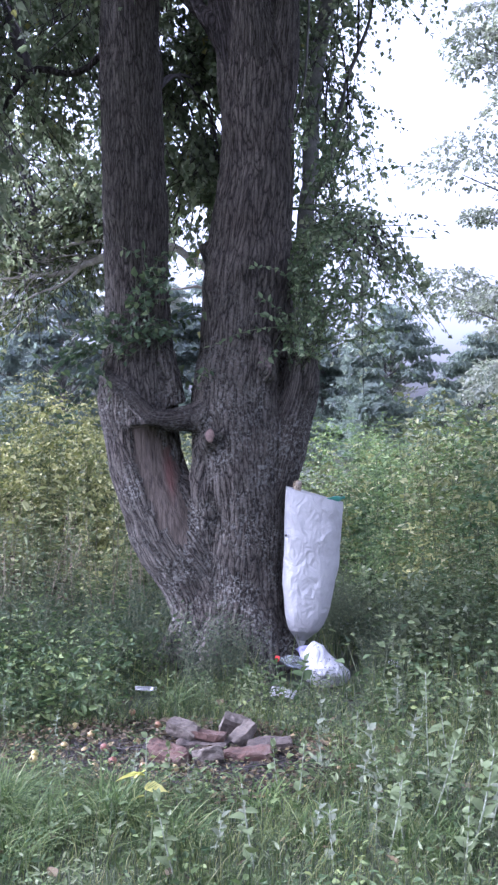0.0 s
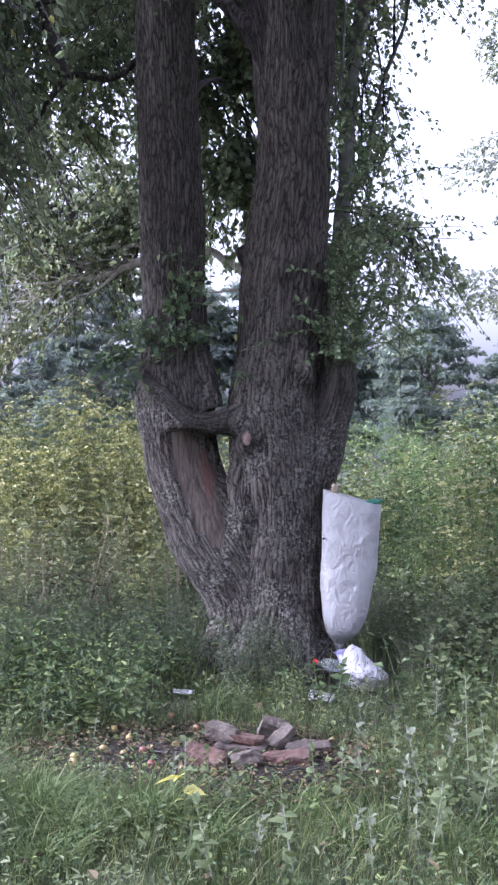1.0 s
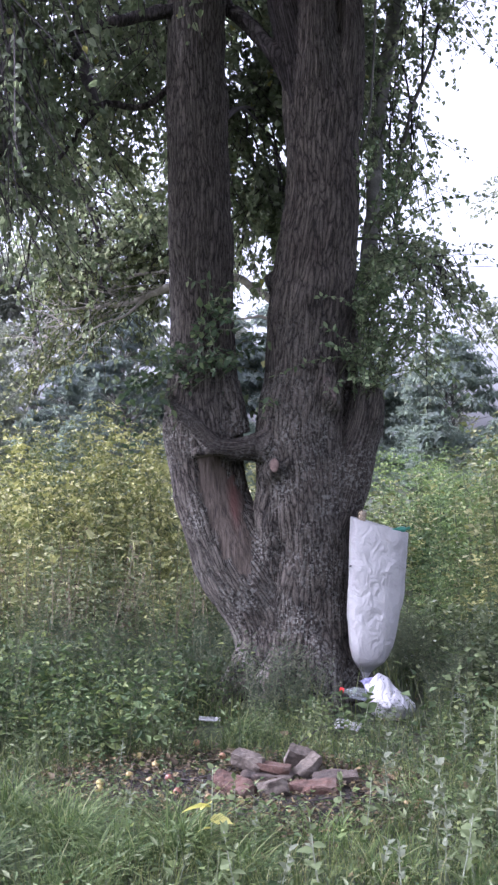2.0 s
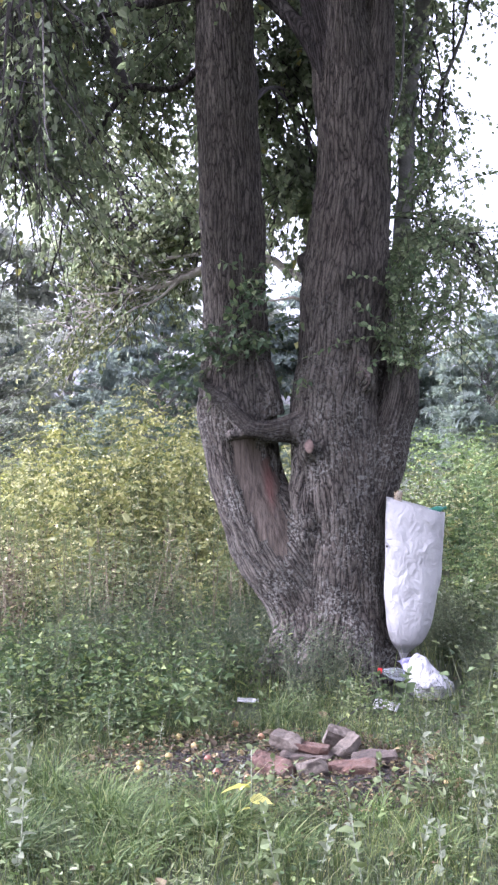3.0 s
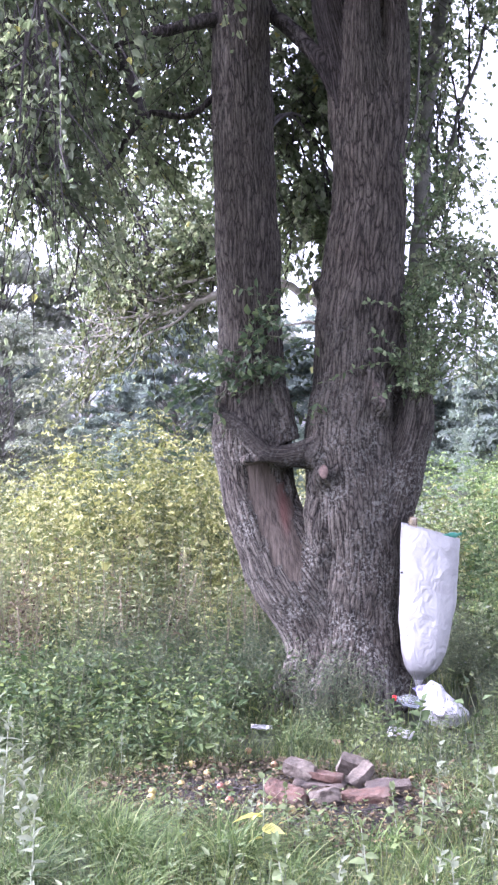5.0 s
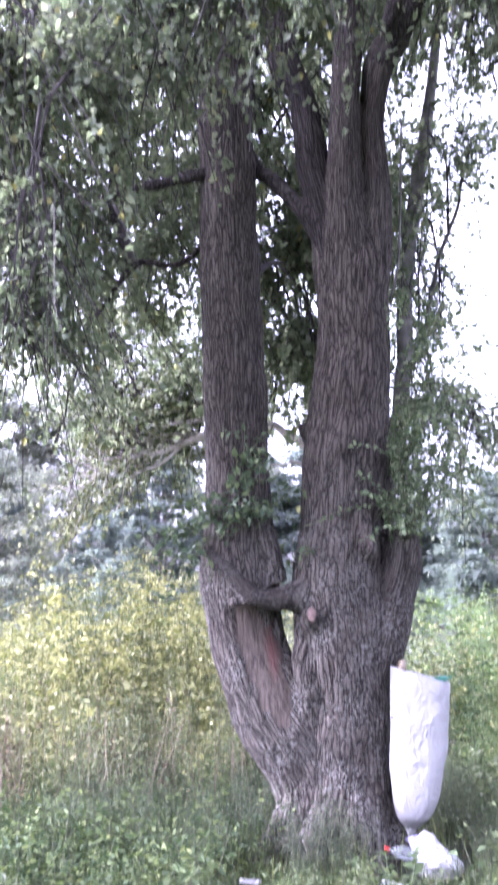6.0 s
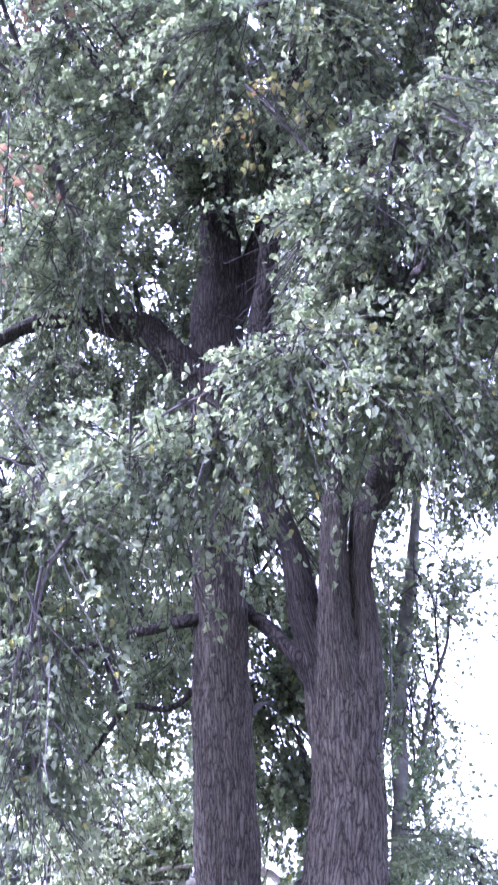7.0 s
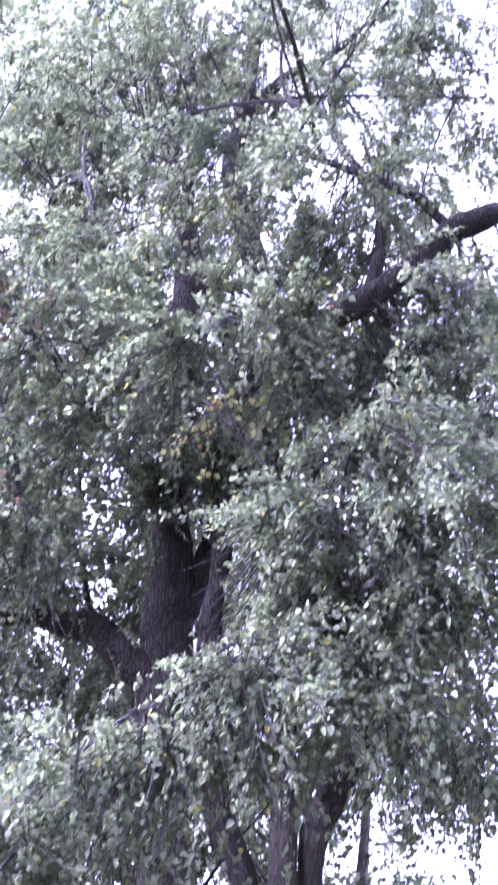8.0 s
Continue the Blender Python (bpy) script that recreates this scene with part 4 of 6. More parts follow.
REAR_B = [[((-0.3, 3.4, -0.1), 0.12), ((-0.32, 3.3, 1.6), 0.09), ((-0.36, 3.3, 2.6), 0.075), ((-0.3, 3.4, 4.0), 0.06), ((-0.45, 3.3, 5.5), 0.045), ((-0.5, 3.3, 7.0), 0.02)],
          [((-0.36, 3.25, 2.6), 0.05), ((-0.67, 3.0, 2.967), 0.042), ((-0.83, 3.0, 3.087), 0.038), ((-0.97, 3.0, 3.147), 0.036), ((-1.264, 3.0, 3.155), 0.034), ((-1.572, 3.0, 3.057), 0.033), ((-1.68, 3.0, 2.993), 0.03), ((-1.89, 3.0, 2.926), 0.024), ((-2.157, 3.0, 2.881), 0.019), ((-2.424, 3.0, 2.784), 0.014), ((-2.694, 3.0, 2.634), 0.009), ((-2.857, 3.0, 2.454), 0.005)],
          [((-1.0, 3.0, 3.16), 0.024), ((-1.264, 3.0, 3.242), 0.024), ((-1.571, 3.0, 3.2), 0.021), ((-1.89, 3.0, 3.168), 0.017), ((-2.13, 3.0, 3.02), 0.012), ((-2.264, 3.0, 2.91), 0.008), ((-2.5, 3.05, 2.6), 0.004)],
          [((-1.72, 3.0, 2.98), 0.016), ((-2.0, 2.95, 2.78), 0.012), ((-2.25, 2.95, 2.68), 0.009), ((-2.5, 2.95, 2.5), 0.004)],
          [((-0.36, 3.3, 2.68), 0.016), ((-0.686, 3.0, 2.775), 0.013), ((-0.957, 3.0, 2.751), 0.009), ((-1.3, 3.0, 2.78), 0.004)]]
rear_tree = thing("slender_tree", "slender leaning tree with loose green foliage behind the old tree", "tree")
for k, rows in enumerate(REAR_A):
    limb("trunk" if k == 0 else "limb", rows, rear_tree, sides=10).data.materials[0] = HAZED_BARK if k == 0 else GREY_TWIG
build_crown(rear_tree, [((0.42, 2.5, 4.3), (0.3, 0.5, 1.1), 8), ((0.68, 2.4, 3.1), (0.42, 0.4, 0.3), 11), ((0.8, 2.6, 7.2), (0.9, 1.0, 1.6), 12), ((0.7, 2.4, 5.3), (0.3, 0.4, 0.6), 7)], REAR_A, 11, 0.046, 9, 26, AIRY_LEAF, "loose airy grey-green sprays")
bent_tree = thing("bent_tree", "small tree with a pale bare branch bending down among yellowish leaves", "tree")
for k, rows in enumerate(REAR_B):
    o = limb("trunk" if k == 0 else "bare_limb", rows, bent_tree, "pale bare branch" if k else "", sides=8)
    if k:
        o.data.materials[0] = PALE_TWIG
build_crown(bent_tree, [((-2.25, 3.3, 3.3), (0.65, 0.4, 0.4), 16)], REAR_B, 18, 0.05, 9, 22, SHRUB_LEAF, "yellowish drooping sprays")
build_crown(bent_tree, [((-0.6, 3.4, 5.4), (1.1, 1.0, 1.6), 24), ((-0.9, 3.5, 3.9), (0.8, 0.5, 0.6), 8), ((-2.4, 3.3, 3.9), (1.0, 0.7, 0.7), 24), ((-1.6, 3.4, 3.6), (0.6, 0.5, 0.4), 9)], REAR_B, 12, 0.048, 9, 26, AIRY_LEAF, "loose airy grey-green sprays")
shoots(bent_tree, 13, [((-1.75, 3.0, 3.05), (-0.6, -0.1, 0.4), 0.4, 12, 0.12), ((-2.1, 3.0, 3.1), (-0.6, -0.1, 0.3), 0.45, 14, 0.15), ((-2.4, 3.0, 2.95), (-0.7, -0.1, 0.0), 0.5, 16, 0.15), ((-2.1, 3.0, 2.8), (-0.9, -0.1, -0.1), 0.6, 16, 0.15), ((-2.5, 3.0, 2.6), (-0.8, 0, -0.25), 0.6, 22, 0.15), ((-2.8, 3.0, 2.4), (-0.6, 0, -0.5), 0.5, 16, 0.12)], 0.05, "yellowish drooping leaves", SHRUB_LEAF)
r = np.random.default_rng(14)
bare = []
for _ in range(64):
    k = r.uniform(0, 1)
    p = np.array([-1.55 - 1.25 * k, 3.0, 3.05 - 0.5 * k * k])
    q = p + np.array([-r.uniform(0.1, 0.6), r.normal() * 0.2, r.normal() * 0.3 - 0.08])
    bare.append(tube([p, (p + q) / 2 + r.normal(size=3) * 0.07, q], [0.005, 0.004, 0.0015], 4, 4))
tagged(mesh_part("bare_twig", *join(bare), PALE_TWIG, bent_tree, "pale leafless twigs"), kind="stuff")


def distant_tree(name, label, seed, height, width, material, leaf, count, cone=0.0, low=0.05, group="", lumps_n=90, fat=(0.08, 0.16), inner=0):
    """A whole tree far off: trunk, limbs and a lumpy crown of many leaf clumps. inner: broad shaded leaves inside the clumps."""
    r = np.random.default_rng(seed)
    t = thing(name, label, "tree", group)
    wood = [tube([(0, 0, -0.3), (r.normal() * 0.2, 0, height * 0.4), (r.normal() * 0.3, 0, height * 0.85)], [0.017 * height, 0.012 * height, 0.004 * height], 7, 4)]
    lumps = []
    for _ in range(lumps_n):
        h = r.uniform(low, 1.0)
        wide = width * 0.5 * (math.sin(math.pi * min(1, (h * 0.86 + 0.12))) ** 0.6 * (1 - cone) + cone * (1 - h))
        a = r.uniform(0, 6.28)
        far = math.sqrt(r.uniform(0.15, 1))
        q = np.array([math.cos(a) * wide * far, math.sin(a) * wide * far, h * height])
        lumps.append((q, width * r.uniform(*fat)))
        wood.append(tube([(0, 0, max(0.1, q[2] - 0.15 * height)), q * np.array([0.5, 0.5, 1]) - np.array([0, 0, 0.04 * height]), q], [0.004 * height, 0.0025 * height, 0.0008 * height], 3, 1, ends=False))
    # pale grey bark, which carries the haze on far trunks as colour
    mesh_part("trunk", *wood[0], GREY_TWIG, t)
    tagged(mesh_part("branchwork", *join(wood[1:]), GREY_TWIG, t), kind="stuff")

    def clothe(n, size, near, out):
        pick = r.integers(0, len(lumps), n)
        mid = np.array([lumps[k][0] for k in pick])
        rad = np.array([lumps[k][1] for k in pick])[:, None]
        d = rand_dirs(n, r)
        d[:, 2] = np.abs(d[:, 2]) * 0.9 - 0.25
        B = mid + d * rad * np.array([1.15, 1.15, 0.7]) * r.uniform(near, out, (n, 1))
        D = d * np.array([1, 1, 0.2]) + r.normal(size=(n, 3)) * 0.5 + np.array([0, 0, -0.35])
        L = size * r.uniform(0.6, 1.3, n)
        return leaves(B, D, d + r.normal(size=d.shape) * 0.35 + np.array([0, 0, 0.6]), L, L * 0.7, 0.2, 0.25, simple=True)

    sets = [clothe(count, leaf, 0.75, 1.05)] + ([clothe(inner, min(leaf * 2.7, 0.5), 0.25, 0.75)] if inner else [])
    mesh_part("crown", *join(sets), material, t)
    return t


def stand(proto, spots):
    first = True
    for x, y, s, turn in spots:
        m = Matrix.LocRotScale((x, y, 0), Euler((0, 0, turn)), (s, s, s))
        if first:
            proto.matrix_basis = m
            first = False
        else:
            copy_thing(proto, m).matrix_basis = m


FG = "trees of the far wood"
wood_a = distant_tree("forest_tree", "tall rounded tree at the wood's edge, haze in its leaf colour", 21, 11.0, 8.0, DEEP_LEAF, 0.18, 12000, group=FG, lumps_n=120, fat=(0.07, 0.13), inner=4200)
wood_b = distant_tree("forest_tree", "broad domed tree with tiered boughs at the wood's edge, haze in its leaf colour", 22, 9.0, 8.0, FAR_LEAF, 0.18, 15000, cone=0.35, group=FG, lumps_n=120, fat=(0.07, 0.13), inner=3000)
wood_c = distant_tree("forest_tree", "tree of the wood behind, pale haze in its leaf colour", 23, 14.0, 9.0, HAZE_LEAF, 0.36, 7500, group=FG, lumps_n=110, fat=(0.07, 0.13), inner=2500)
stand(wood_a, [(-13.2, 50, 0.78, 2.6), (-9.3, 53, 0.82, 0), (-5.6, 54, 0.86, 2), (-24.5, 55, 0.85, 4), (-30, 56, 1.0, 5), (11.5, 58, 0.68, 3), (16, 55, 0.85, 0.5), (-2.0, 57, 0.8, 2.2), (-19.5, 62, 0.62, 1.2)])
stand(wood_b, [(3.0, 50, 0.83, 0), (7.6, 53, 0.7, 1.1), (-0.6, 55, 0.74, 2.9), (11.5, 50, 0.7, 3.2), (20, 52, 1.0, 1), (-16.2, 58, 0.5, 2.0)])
young_wood = distant_tree("young_forest_tree", "low bushy tree before the wood, haze in its leaf colour", 26, 3.4, 3.2, FAR_LEAF, 0.14, 3200, cone=0.6, group="low trees before the wood", inner=500)
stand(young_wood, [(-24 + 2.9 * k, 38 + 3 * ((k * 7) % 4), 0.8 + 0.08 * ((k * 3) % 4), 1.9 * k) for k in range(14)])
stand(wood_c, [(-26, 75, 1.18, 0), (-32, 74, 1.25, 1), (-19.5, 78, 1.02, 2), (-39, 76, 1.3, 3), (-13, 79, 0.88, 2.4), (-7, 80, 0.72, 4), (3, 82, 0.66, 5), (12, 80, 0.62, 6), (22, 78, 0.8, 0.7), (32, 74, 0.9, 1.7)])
willow = distant_tree("willow", "pale grey-green bushy willow beyond the thicket", 24, 5.4, 5.0, GREY_LEAF, 0.085, 20000, lumps_n=130, fat=(0.06, 0.12), inner=2500)
stand(willow, [(-11.4, 22.5, 1.0, 0), (-14.5, 24, 1.1, 2), (8.5, 24, 0.75, 3), (5.6, 16.5, 0.5, 4.2)])
poplar = distant_tree("poplar", "tall airy tree with pale silvery leaves", 25, 10.5, 4.6, GREY_LEAF, 0.085, 40000, low=0.08)
stand(poplar, [(4.35, 10.5, 1.0, 0.4), (6.9, 13, 1.1, 2.0)])


# ---- thicket ----
def shrub(name, label, seed, group, material, **kw):
    r = np.random.default_rng(seed)
    kw.setdefault("simple", True)
    t = thing(name, label, "shrub", group)
    tubes, lv = plant(r, **kw)
    for v, f in tubes:
        mesh_part("stem", v, f, STEM_GREEN, t)
    mesh_part("foliage", *lv, material, t)
    return t


def scatter(proto, spots):
    for k, (x, y, s, a) in enumerate(spots):
        m = Matrix.LocRotScale((x, y, 0), Euler((0, 0, a)), (s, s, s))
        (proto if k == 0 else copy_thing(proto, m)).matrix_basis = m


G1, G2 = "yellow-green shrubs of the thicket", "green shrubs of the thicket"
kinds_l = [shrub("box_elder_shrub", "yellow-green leafy maple shrub in the thicket", 30 + k, G1, SHRUB_LEAF, stems=7, height=1.95, spread=0.38, gap=0.12, leaf=(0.08, 0.09, 0.07)[k], wide=0.66, stalk=0.16, start=0.08, leaflets=7, thick=0.0038, jitter=0.8, rise=0.3, droop=0.4) for k in range(3)]
kinds_r = [shrub("leafy_shrub", "dense green leafy shrub in the thicket", 40 + k, G2, (GREEN_LEAF, SHRUB_LEAF, GREEN_LEAF)[k], stems=8, height=1.5, spread=0.32, gap=0.09, leaf=(0.08, 0.09, 0.07)[k], wide=(0.72, 0.6, 0.5)[k], stalk=(0.09, 0.12, 0.08)[k], start=0.06, leaflets=4, thick=0.0038, jitter=0.6, rise=0.2) for k in range(3)]
r = np.random.default_rng(50)
left, right = [], []
for _ in range(80):
    y = 1.3 + 9 * r.uniform(0, 1) ** 1.4
    x = r.uniform(-0.55 - 0.47 * (y + 7), -0.3)
    if y < 2.3 and x > -1.2:
        continue
    s = (0.45 + 0.42 * min(1, (y - 1.0) / 1.6)) * r.uniform(0.6, 1.3) * (0.82 if x < -2.9 else 1.0)
    left.append((x, y, s, r.uniform(0, 6.28)))
for _ in range(90):
    y = 1.2 + 14 * r.uniform(0, 1) ** 1.5
    x = r.uniform(0.75, 0.9 + 0.2 * (y + 7))
    s = (0.42 + 0.55 * min(1, (y - 1.0) / 3.5)) * r.uniform(0.65, 1.28)
    right.append((x, y, s, r.uniform(0, 6.28)))
for _ in range(14):
    y = r.uniform(2.5, 9)
    right.append((r.uniform(0.75, 0.9 + 0.2 * (y + 7)), y, r.uniform(1.15, 1.4), r.uniform(0, 6.28)))
    left.append((r.uniform(-0.5 - 0.4 * (y + 7), -0.6), y, r.uniform(1.0, 1.2), r.uniform(0, 6.28)))
for _ in range(22):
    y = r.uniform(2.6, 10)
    right.append((r.uniform(-0.3, 0.2 + 0.09 * (y + 7)), y, (0.5 + 0.5 * min(1, (y - 1.0) / 3.5)) * r.uniform(0.85, 1.15), r.uniform(0, 6.28)))
# the thicket's top is nearly level, lower towards its far end
left = [(x, y, min(s, (1.5 + 0.018 * (y + 7.45) - (0.2 if x < -0.6 - 0.22 * (y + 7.45) else 0.06)) / 1.95 * (0.97 + 0.16 * math.sin(9 * a + 5 * x))), a) for x, y, s, a in left]
for k in range(3):
    scatter(kinds_l[k], left[k::3])
    scatter(kinds_r[k], right[k::3] + [(-3 + 2.2 * k + r.uniform(-0.5, 0.5), 8 + r.uniform(0, 3), 1.0, 1.0 * k)])

sapling = shrub("box_elder_sapling", "upright yellow-green maple sapling with tiered leaves above the thicket", 47, "maple saplings in the thicket", SHRUB_LEAF, stems=6, height=2.3, spread=0.13, gap=0.075, leaf=0.085, wide=0.5, stalk=0.13, start=0.2, leaflets=5, thick=0.0042, jitter=0.5, rise=0.15, droop=0.45)
scatter(sapling, [(-2.54, 3.5, 0.95, 0.0), (-2.1, 3.5, 0.93, 1.3), (-2.97, 3.6, 0.88, 2.6), (-2.75, 3.0, 0.8, 3.9), (-2.3, 2.9, 0.83, 5.0), (-1.7, 3.4, 0.87, 0.7), (-1.95, 2.7, 0.78, 2.2), (-3.35, 3.3, 0.74, 4.4), (-1.5, 2.6, 0.78, 3.1)])
broad_shrub = shrub("broad_leaved_shrub", "young shrub with broad bright green leaves before the thicket", 46, "broad-leaved shrubs before the thicket", SHRUB_LEAF, stems=5, height=1.1, spread=0.22, gap=0.075, leaf=0.088, wide=0.62, simple=False, stalk=0.05, start=0.25, thick=0.004, jitter=0.7, rise=0.35, droop=0.35)
scatter(broad_shrub, [(-1.35, 1.5, 1.0, 0.3), (-1.7, 1.9, 1.1, 1.5), (-2.2, 1.6, 0.9, 2.7), (-1.9, 2.6, 1.25, 4.0), (-2.7, 2.4, 1.1, 5.1), (-1.25, 2.8, 1.3, 0.9), (-3.1, 1.9, 0.9, 2.0), (-2.4, 3.3, 1.3, 3.3), (-1.5, 0.9, 0.85, 0.8), (-1.95, 1.1, 0.95, 2.4), (-2.35, 0.8, 0.85, 3.7), (-1.2, 1.2, 0.8, 5.2), (-2.75, 1.3, 0.95, 1.1), (-1.75, 0.5, 0.7, 4.5), (-2.1, 0.4, 0.65, 0.2), (-1.15, 0.7, 0.62, 2.9), (1.35, 2.0, 0.9, 0.6), (1.9, 2.6, 1.1, 2.2), (1.6, 3.6, 1.2, 4.4)])

# ---- low plants and grass ----


def bed(name, label, category, seed, spots, material, stem_material, **kw):
    """Many small plants of one sort, joined."""
    r = np.random.default_rng(seed)
    kw.update(fine=False, simple=name not in ("nettle_bed", "meadow_herbs", "ground_weeds"))
    models = []
    for _ in range(6):
        tb, lv = plant(r, **kw)
        models.append((join(tb), lv))
    W, F = [], []
    for x, y, s in spots:
        (sv, sf), (lv, lf) = models[r.integers(0, 6)]
        a = r.uniform(0, 6.28)
        R = np.array([[math.cos(a), -math.sin(a), 0], [math.sin(a), math.cos(a), 0], [0, 0, 1.0]]).T * s
        W.append((sv @ R + np.array([x, y, 0]), sf))
        F.append((lv @ R + np.array([x, y, 0]), lf))
    t = thing(name, label, category, kind="stuff")
    mesh_part("stems", *join(W), stem_material, t)
    mesh_part("leaves", *join(F), material, t)


r = np.random.default_rng(60)


def spread_spots(n, x0, x1, y0, y1, s0, s1, keep=lambda x, y: True):
    out = []
    while len(out) < n:
        x, y = r.uniform(x0, x1), r.uniform(y0, y1)
        if keep(x, y):
            out.append((x, y, r.uniform(s0, s1)))
    return out


def off_pit(x, y):
    return ((x + 0.2) / 0.8) ** 2 + ((y + 2.22) / 0.52) ** 2 > 1 + 0.3 * noise.noise(Vector((x * 4, y * 4, 0)))


def off_wrapper(x, y):
    return not (-0.72 < x < -0.32 and -1.75 < y < -0.9)


def off_tree(x, y):
    return (x + 0.1) ** 2 + y ** 2 > 0.22


bed("nettle_bed", "low broad-leaved green weeds beside the trunk", "weeds", 61, spread_spots(330, -2.6, -0.45, -1.75, 1.4, 0.6, 1.15, lambda x, y: off_pit(x, y) and off_wrapper(x, y) and off_tree(x, y) and x < -0.62 - 0.35 * max(0, y)), NETTLE_LEAF, STEM_GREEN,
    stems=5, height=0.4, spread=0.13, gap=0.045, leaf=0.054, wide=0.55, stalk=0.035, thick=0.0025, start=0.2, jitter=0.8, droop=0.35, rise=0.1)
bed("green_weeds", "leafy green weeds between the grass", "weeds", 62, spread_spots(240, 0.35, 3.0, -1.3, 3.0, 0.6, 1.3, lambda x, y: (x > 0.8 or y < -1.35) and off_pit(x, y)), LOW_LEAF, STEM_GREEN,
    stems=3, height=0.38, spread=0.1, gap=0.06, leaf=0.07, wide=0.6, stalk=0.03, thick=0.003, start=0.2)
bed("ground_weeds", "small round-leaved weeds low in the grass", "weeds", 63, spread_spots(300, -1.7, 1.7, -4.3, -0.8, 0.5, 1.4, off_pit), NETTLE_LEAF, STEM_GREEN,
    stems=3, height=0.15, spread=0.06, gap=0.03, leaf=0.032, wide=0.6, stalk=0.02, thick=0.002, start=0.2)
bed("feathery_weeds", "fine feathery grey-green weeds at the trunk's foot", "weeds", 64, spread_spots(300, -2.0, 0.9, -0.9, 1.6, 0.7, 1.25, lambda x, y: off_tree(x, y) and not (-0.38 < x < 0.22 and -0.5 < y < 0) and (y < -0.35 or abs(x + 0.1) > 0.5) and not (0.15 < x < 0.75 and -1.0 < y < 0.2) and not (-0.68 < x < -0.38 and -1.6 < y < -0.6)), FEATHER_LEAF, STEM_GREEN,
    stems=4, height=0.46, spread=0.08, gap=0.022, leaf=0.05, wide=0.16, stalk=0.01, thick=0.0025, start=0.15, rise=0.7)

bed("meadow_herbs", "soft grey-green herbs with small leaves in the grass", "weeds", 67, spread_spots(260, -1.9, 1.8, -4.4, -1.0, 0.6, 1.3, off_pit), SAP_LEAF, STEM_GREEN,
    stems=3, height=0.2, spread=0.05, gap=0.028, leaf=0.04, wide=0.34, stalk=0.012, thick=0.002, start=0.15, rise=0.5, jitter=0.6)
bed("pit_weeds", "small weeds sprouting in the ash", "weeds", 68, spread_spots(120, -1.0, 0.62, -2.75, -1.72, 0.4, 1.0, lambda x, y: not off_pit(x, y) and not (-0.3 < x < 0.36 and -2.4 < y < -1.75)), NETTLE_LEAF, STEM_GREEN,
    stems=2, height=0.11, spread=0.04, gap=0.026, leaf=0.036, wide=0.55, stalk=0.015, thick=0.002, start=0.2, rise=0.3, jitter=0.6)
bed("bright_weeds", "yellow-green broad-leaved weeds at the thicket's edge", "weeds", 69, spread_spots(46, 0.95, 2.4, -0.3, 1.3, 0.6, 1.1) + spread_spots(44, 0.62, 1.5, 0.3, 1.8, 0.6, 1.1), SHRUB_LEAF, STEM_GREEN,
    stems=3, height=0.5, spread=0.12, gap=0.06, leaf=0.075, wide=0.6, stalk=0.04, thick=0.003, start=0.2, jitter=0.7)
bed("dry_weeds", "withered brown weeds before the thicket", "weeds", 65, spread_spots(30, -3.2, -1.3, -0.1, 2.2, 0.6, 1.2, lambda x, y: x < -0.85 - 0.3 * max(0, y)), DRY_LEAF, DRY_STEM,
    stems=3, height=0.85, spread=0.12, gap=0.05, leaf=0.045, wide=0.45, stalk=0.03, thick=0.003, start=0.3, jitter=0.8)
bed("pale_weeds", "pale seedy weed stalks in the thicket", "weeds", 66, spread_spots(150, -3.6, -0.6, 0.1, 3.5, 0.7, 1.2, lambda x, y: x < -0.6 - 0.3 * y), SAP_LEAF, DRY_STEM,
    stems=2, height=1.15, spread=0.1, gap=0.03, leaf=0.04, wide=0.3, stalk=0.02, thick=0.003, start=0.45, jitter=0.8)


def lawn(name, label, n, area, height, width, lean, seed, keep):
    global rng
    rng = np.random.default_rng(seed)
    xy = np.column_stack([rng.uniform(area[0], area[1], n), rng.uniform(area[2], area[3], n)])
    ok = np.array([keep(x, y) for x, y in xy])
    xy = xy[ok]
    tall = np.array([0.75 + 0.5 * noise.noise(Vector((x * 1.6, y * 1.6, 3))) for x, y in xy])
    v, f = blades(xy, height * tall * rng.uniform(0.5, 1.3, len(xy)), width * rng.uniform(0.6, 1.2, len(xy)), lean * rng.uniform(0.3, 1.4, len(xy)))
    ob = new(name, fast_mesh(name, v, f, GRASS))
    tagged(ob, label, "grass", kind="stuff")


def thin(x, y):
    if 0.12 < x < 0.72 and -1.25 < y < -0.3 and noise.noise(Vector((x * 9, y * 9, 2))) > -0.25:
        return False
    if -0.63 < x < -0.4 and -1.35 < y < -0.93:
        return False
    return off_pit(x, y) and (x + 0.1) ** 2 + y * y > 0.16


lawn("grass", "green meadow grass", 42000, (-2.2, 2.0, -4.6, -0.6), 0.165, 0.0036, 0.65, 71, lambda x, y: thin(x, y) and noise.noise(Vector((x * 2.3, y * 2.3, 9))) > -0.55)
lawn("tall_grass", "taller grass towards the thicket", 16000, (-3.6, 3.6, -0.9, 5.0), 0.30, 0.006, 0.5, 72, thin)
lawn("meadow_beyond", "rough meadow grass farther off", 8000, (-14, 12, -14, 22), 0.40, 0.045, 0.5, 73, lambda x, y: not (-4 < x < 3.6 and -4.6 < y < 5))


lawn("near_meadow", "rough grass of the open meadow", 26000, (-5.0, 5.5, -11.5, -0.8), 0.2, 0.013, 0.6, 74, lambda x, y: y < -4.4 or not -2.1 < x < 1.9)


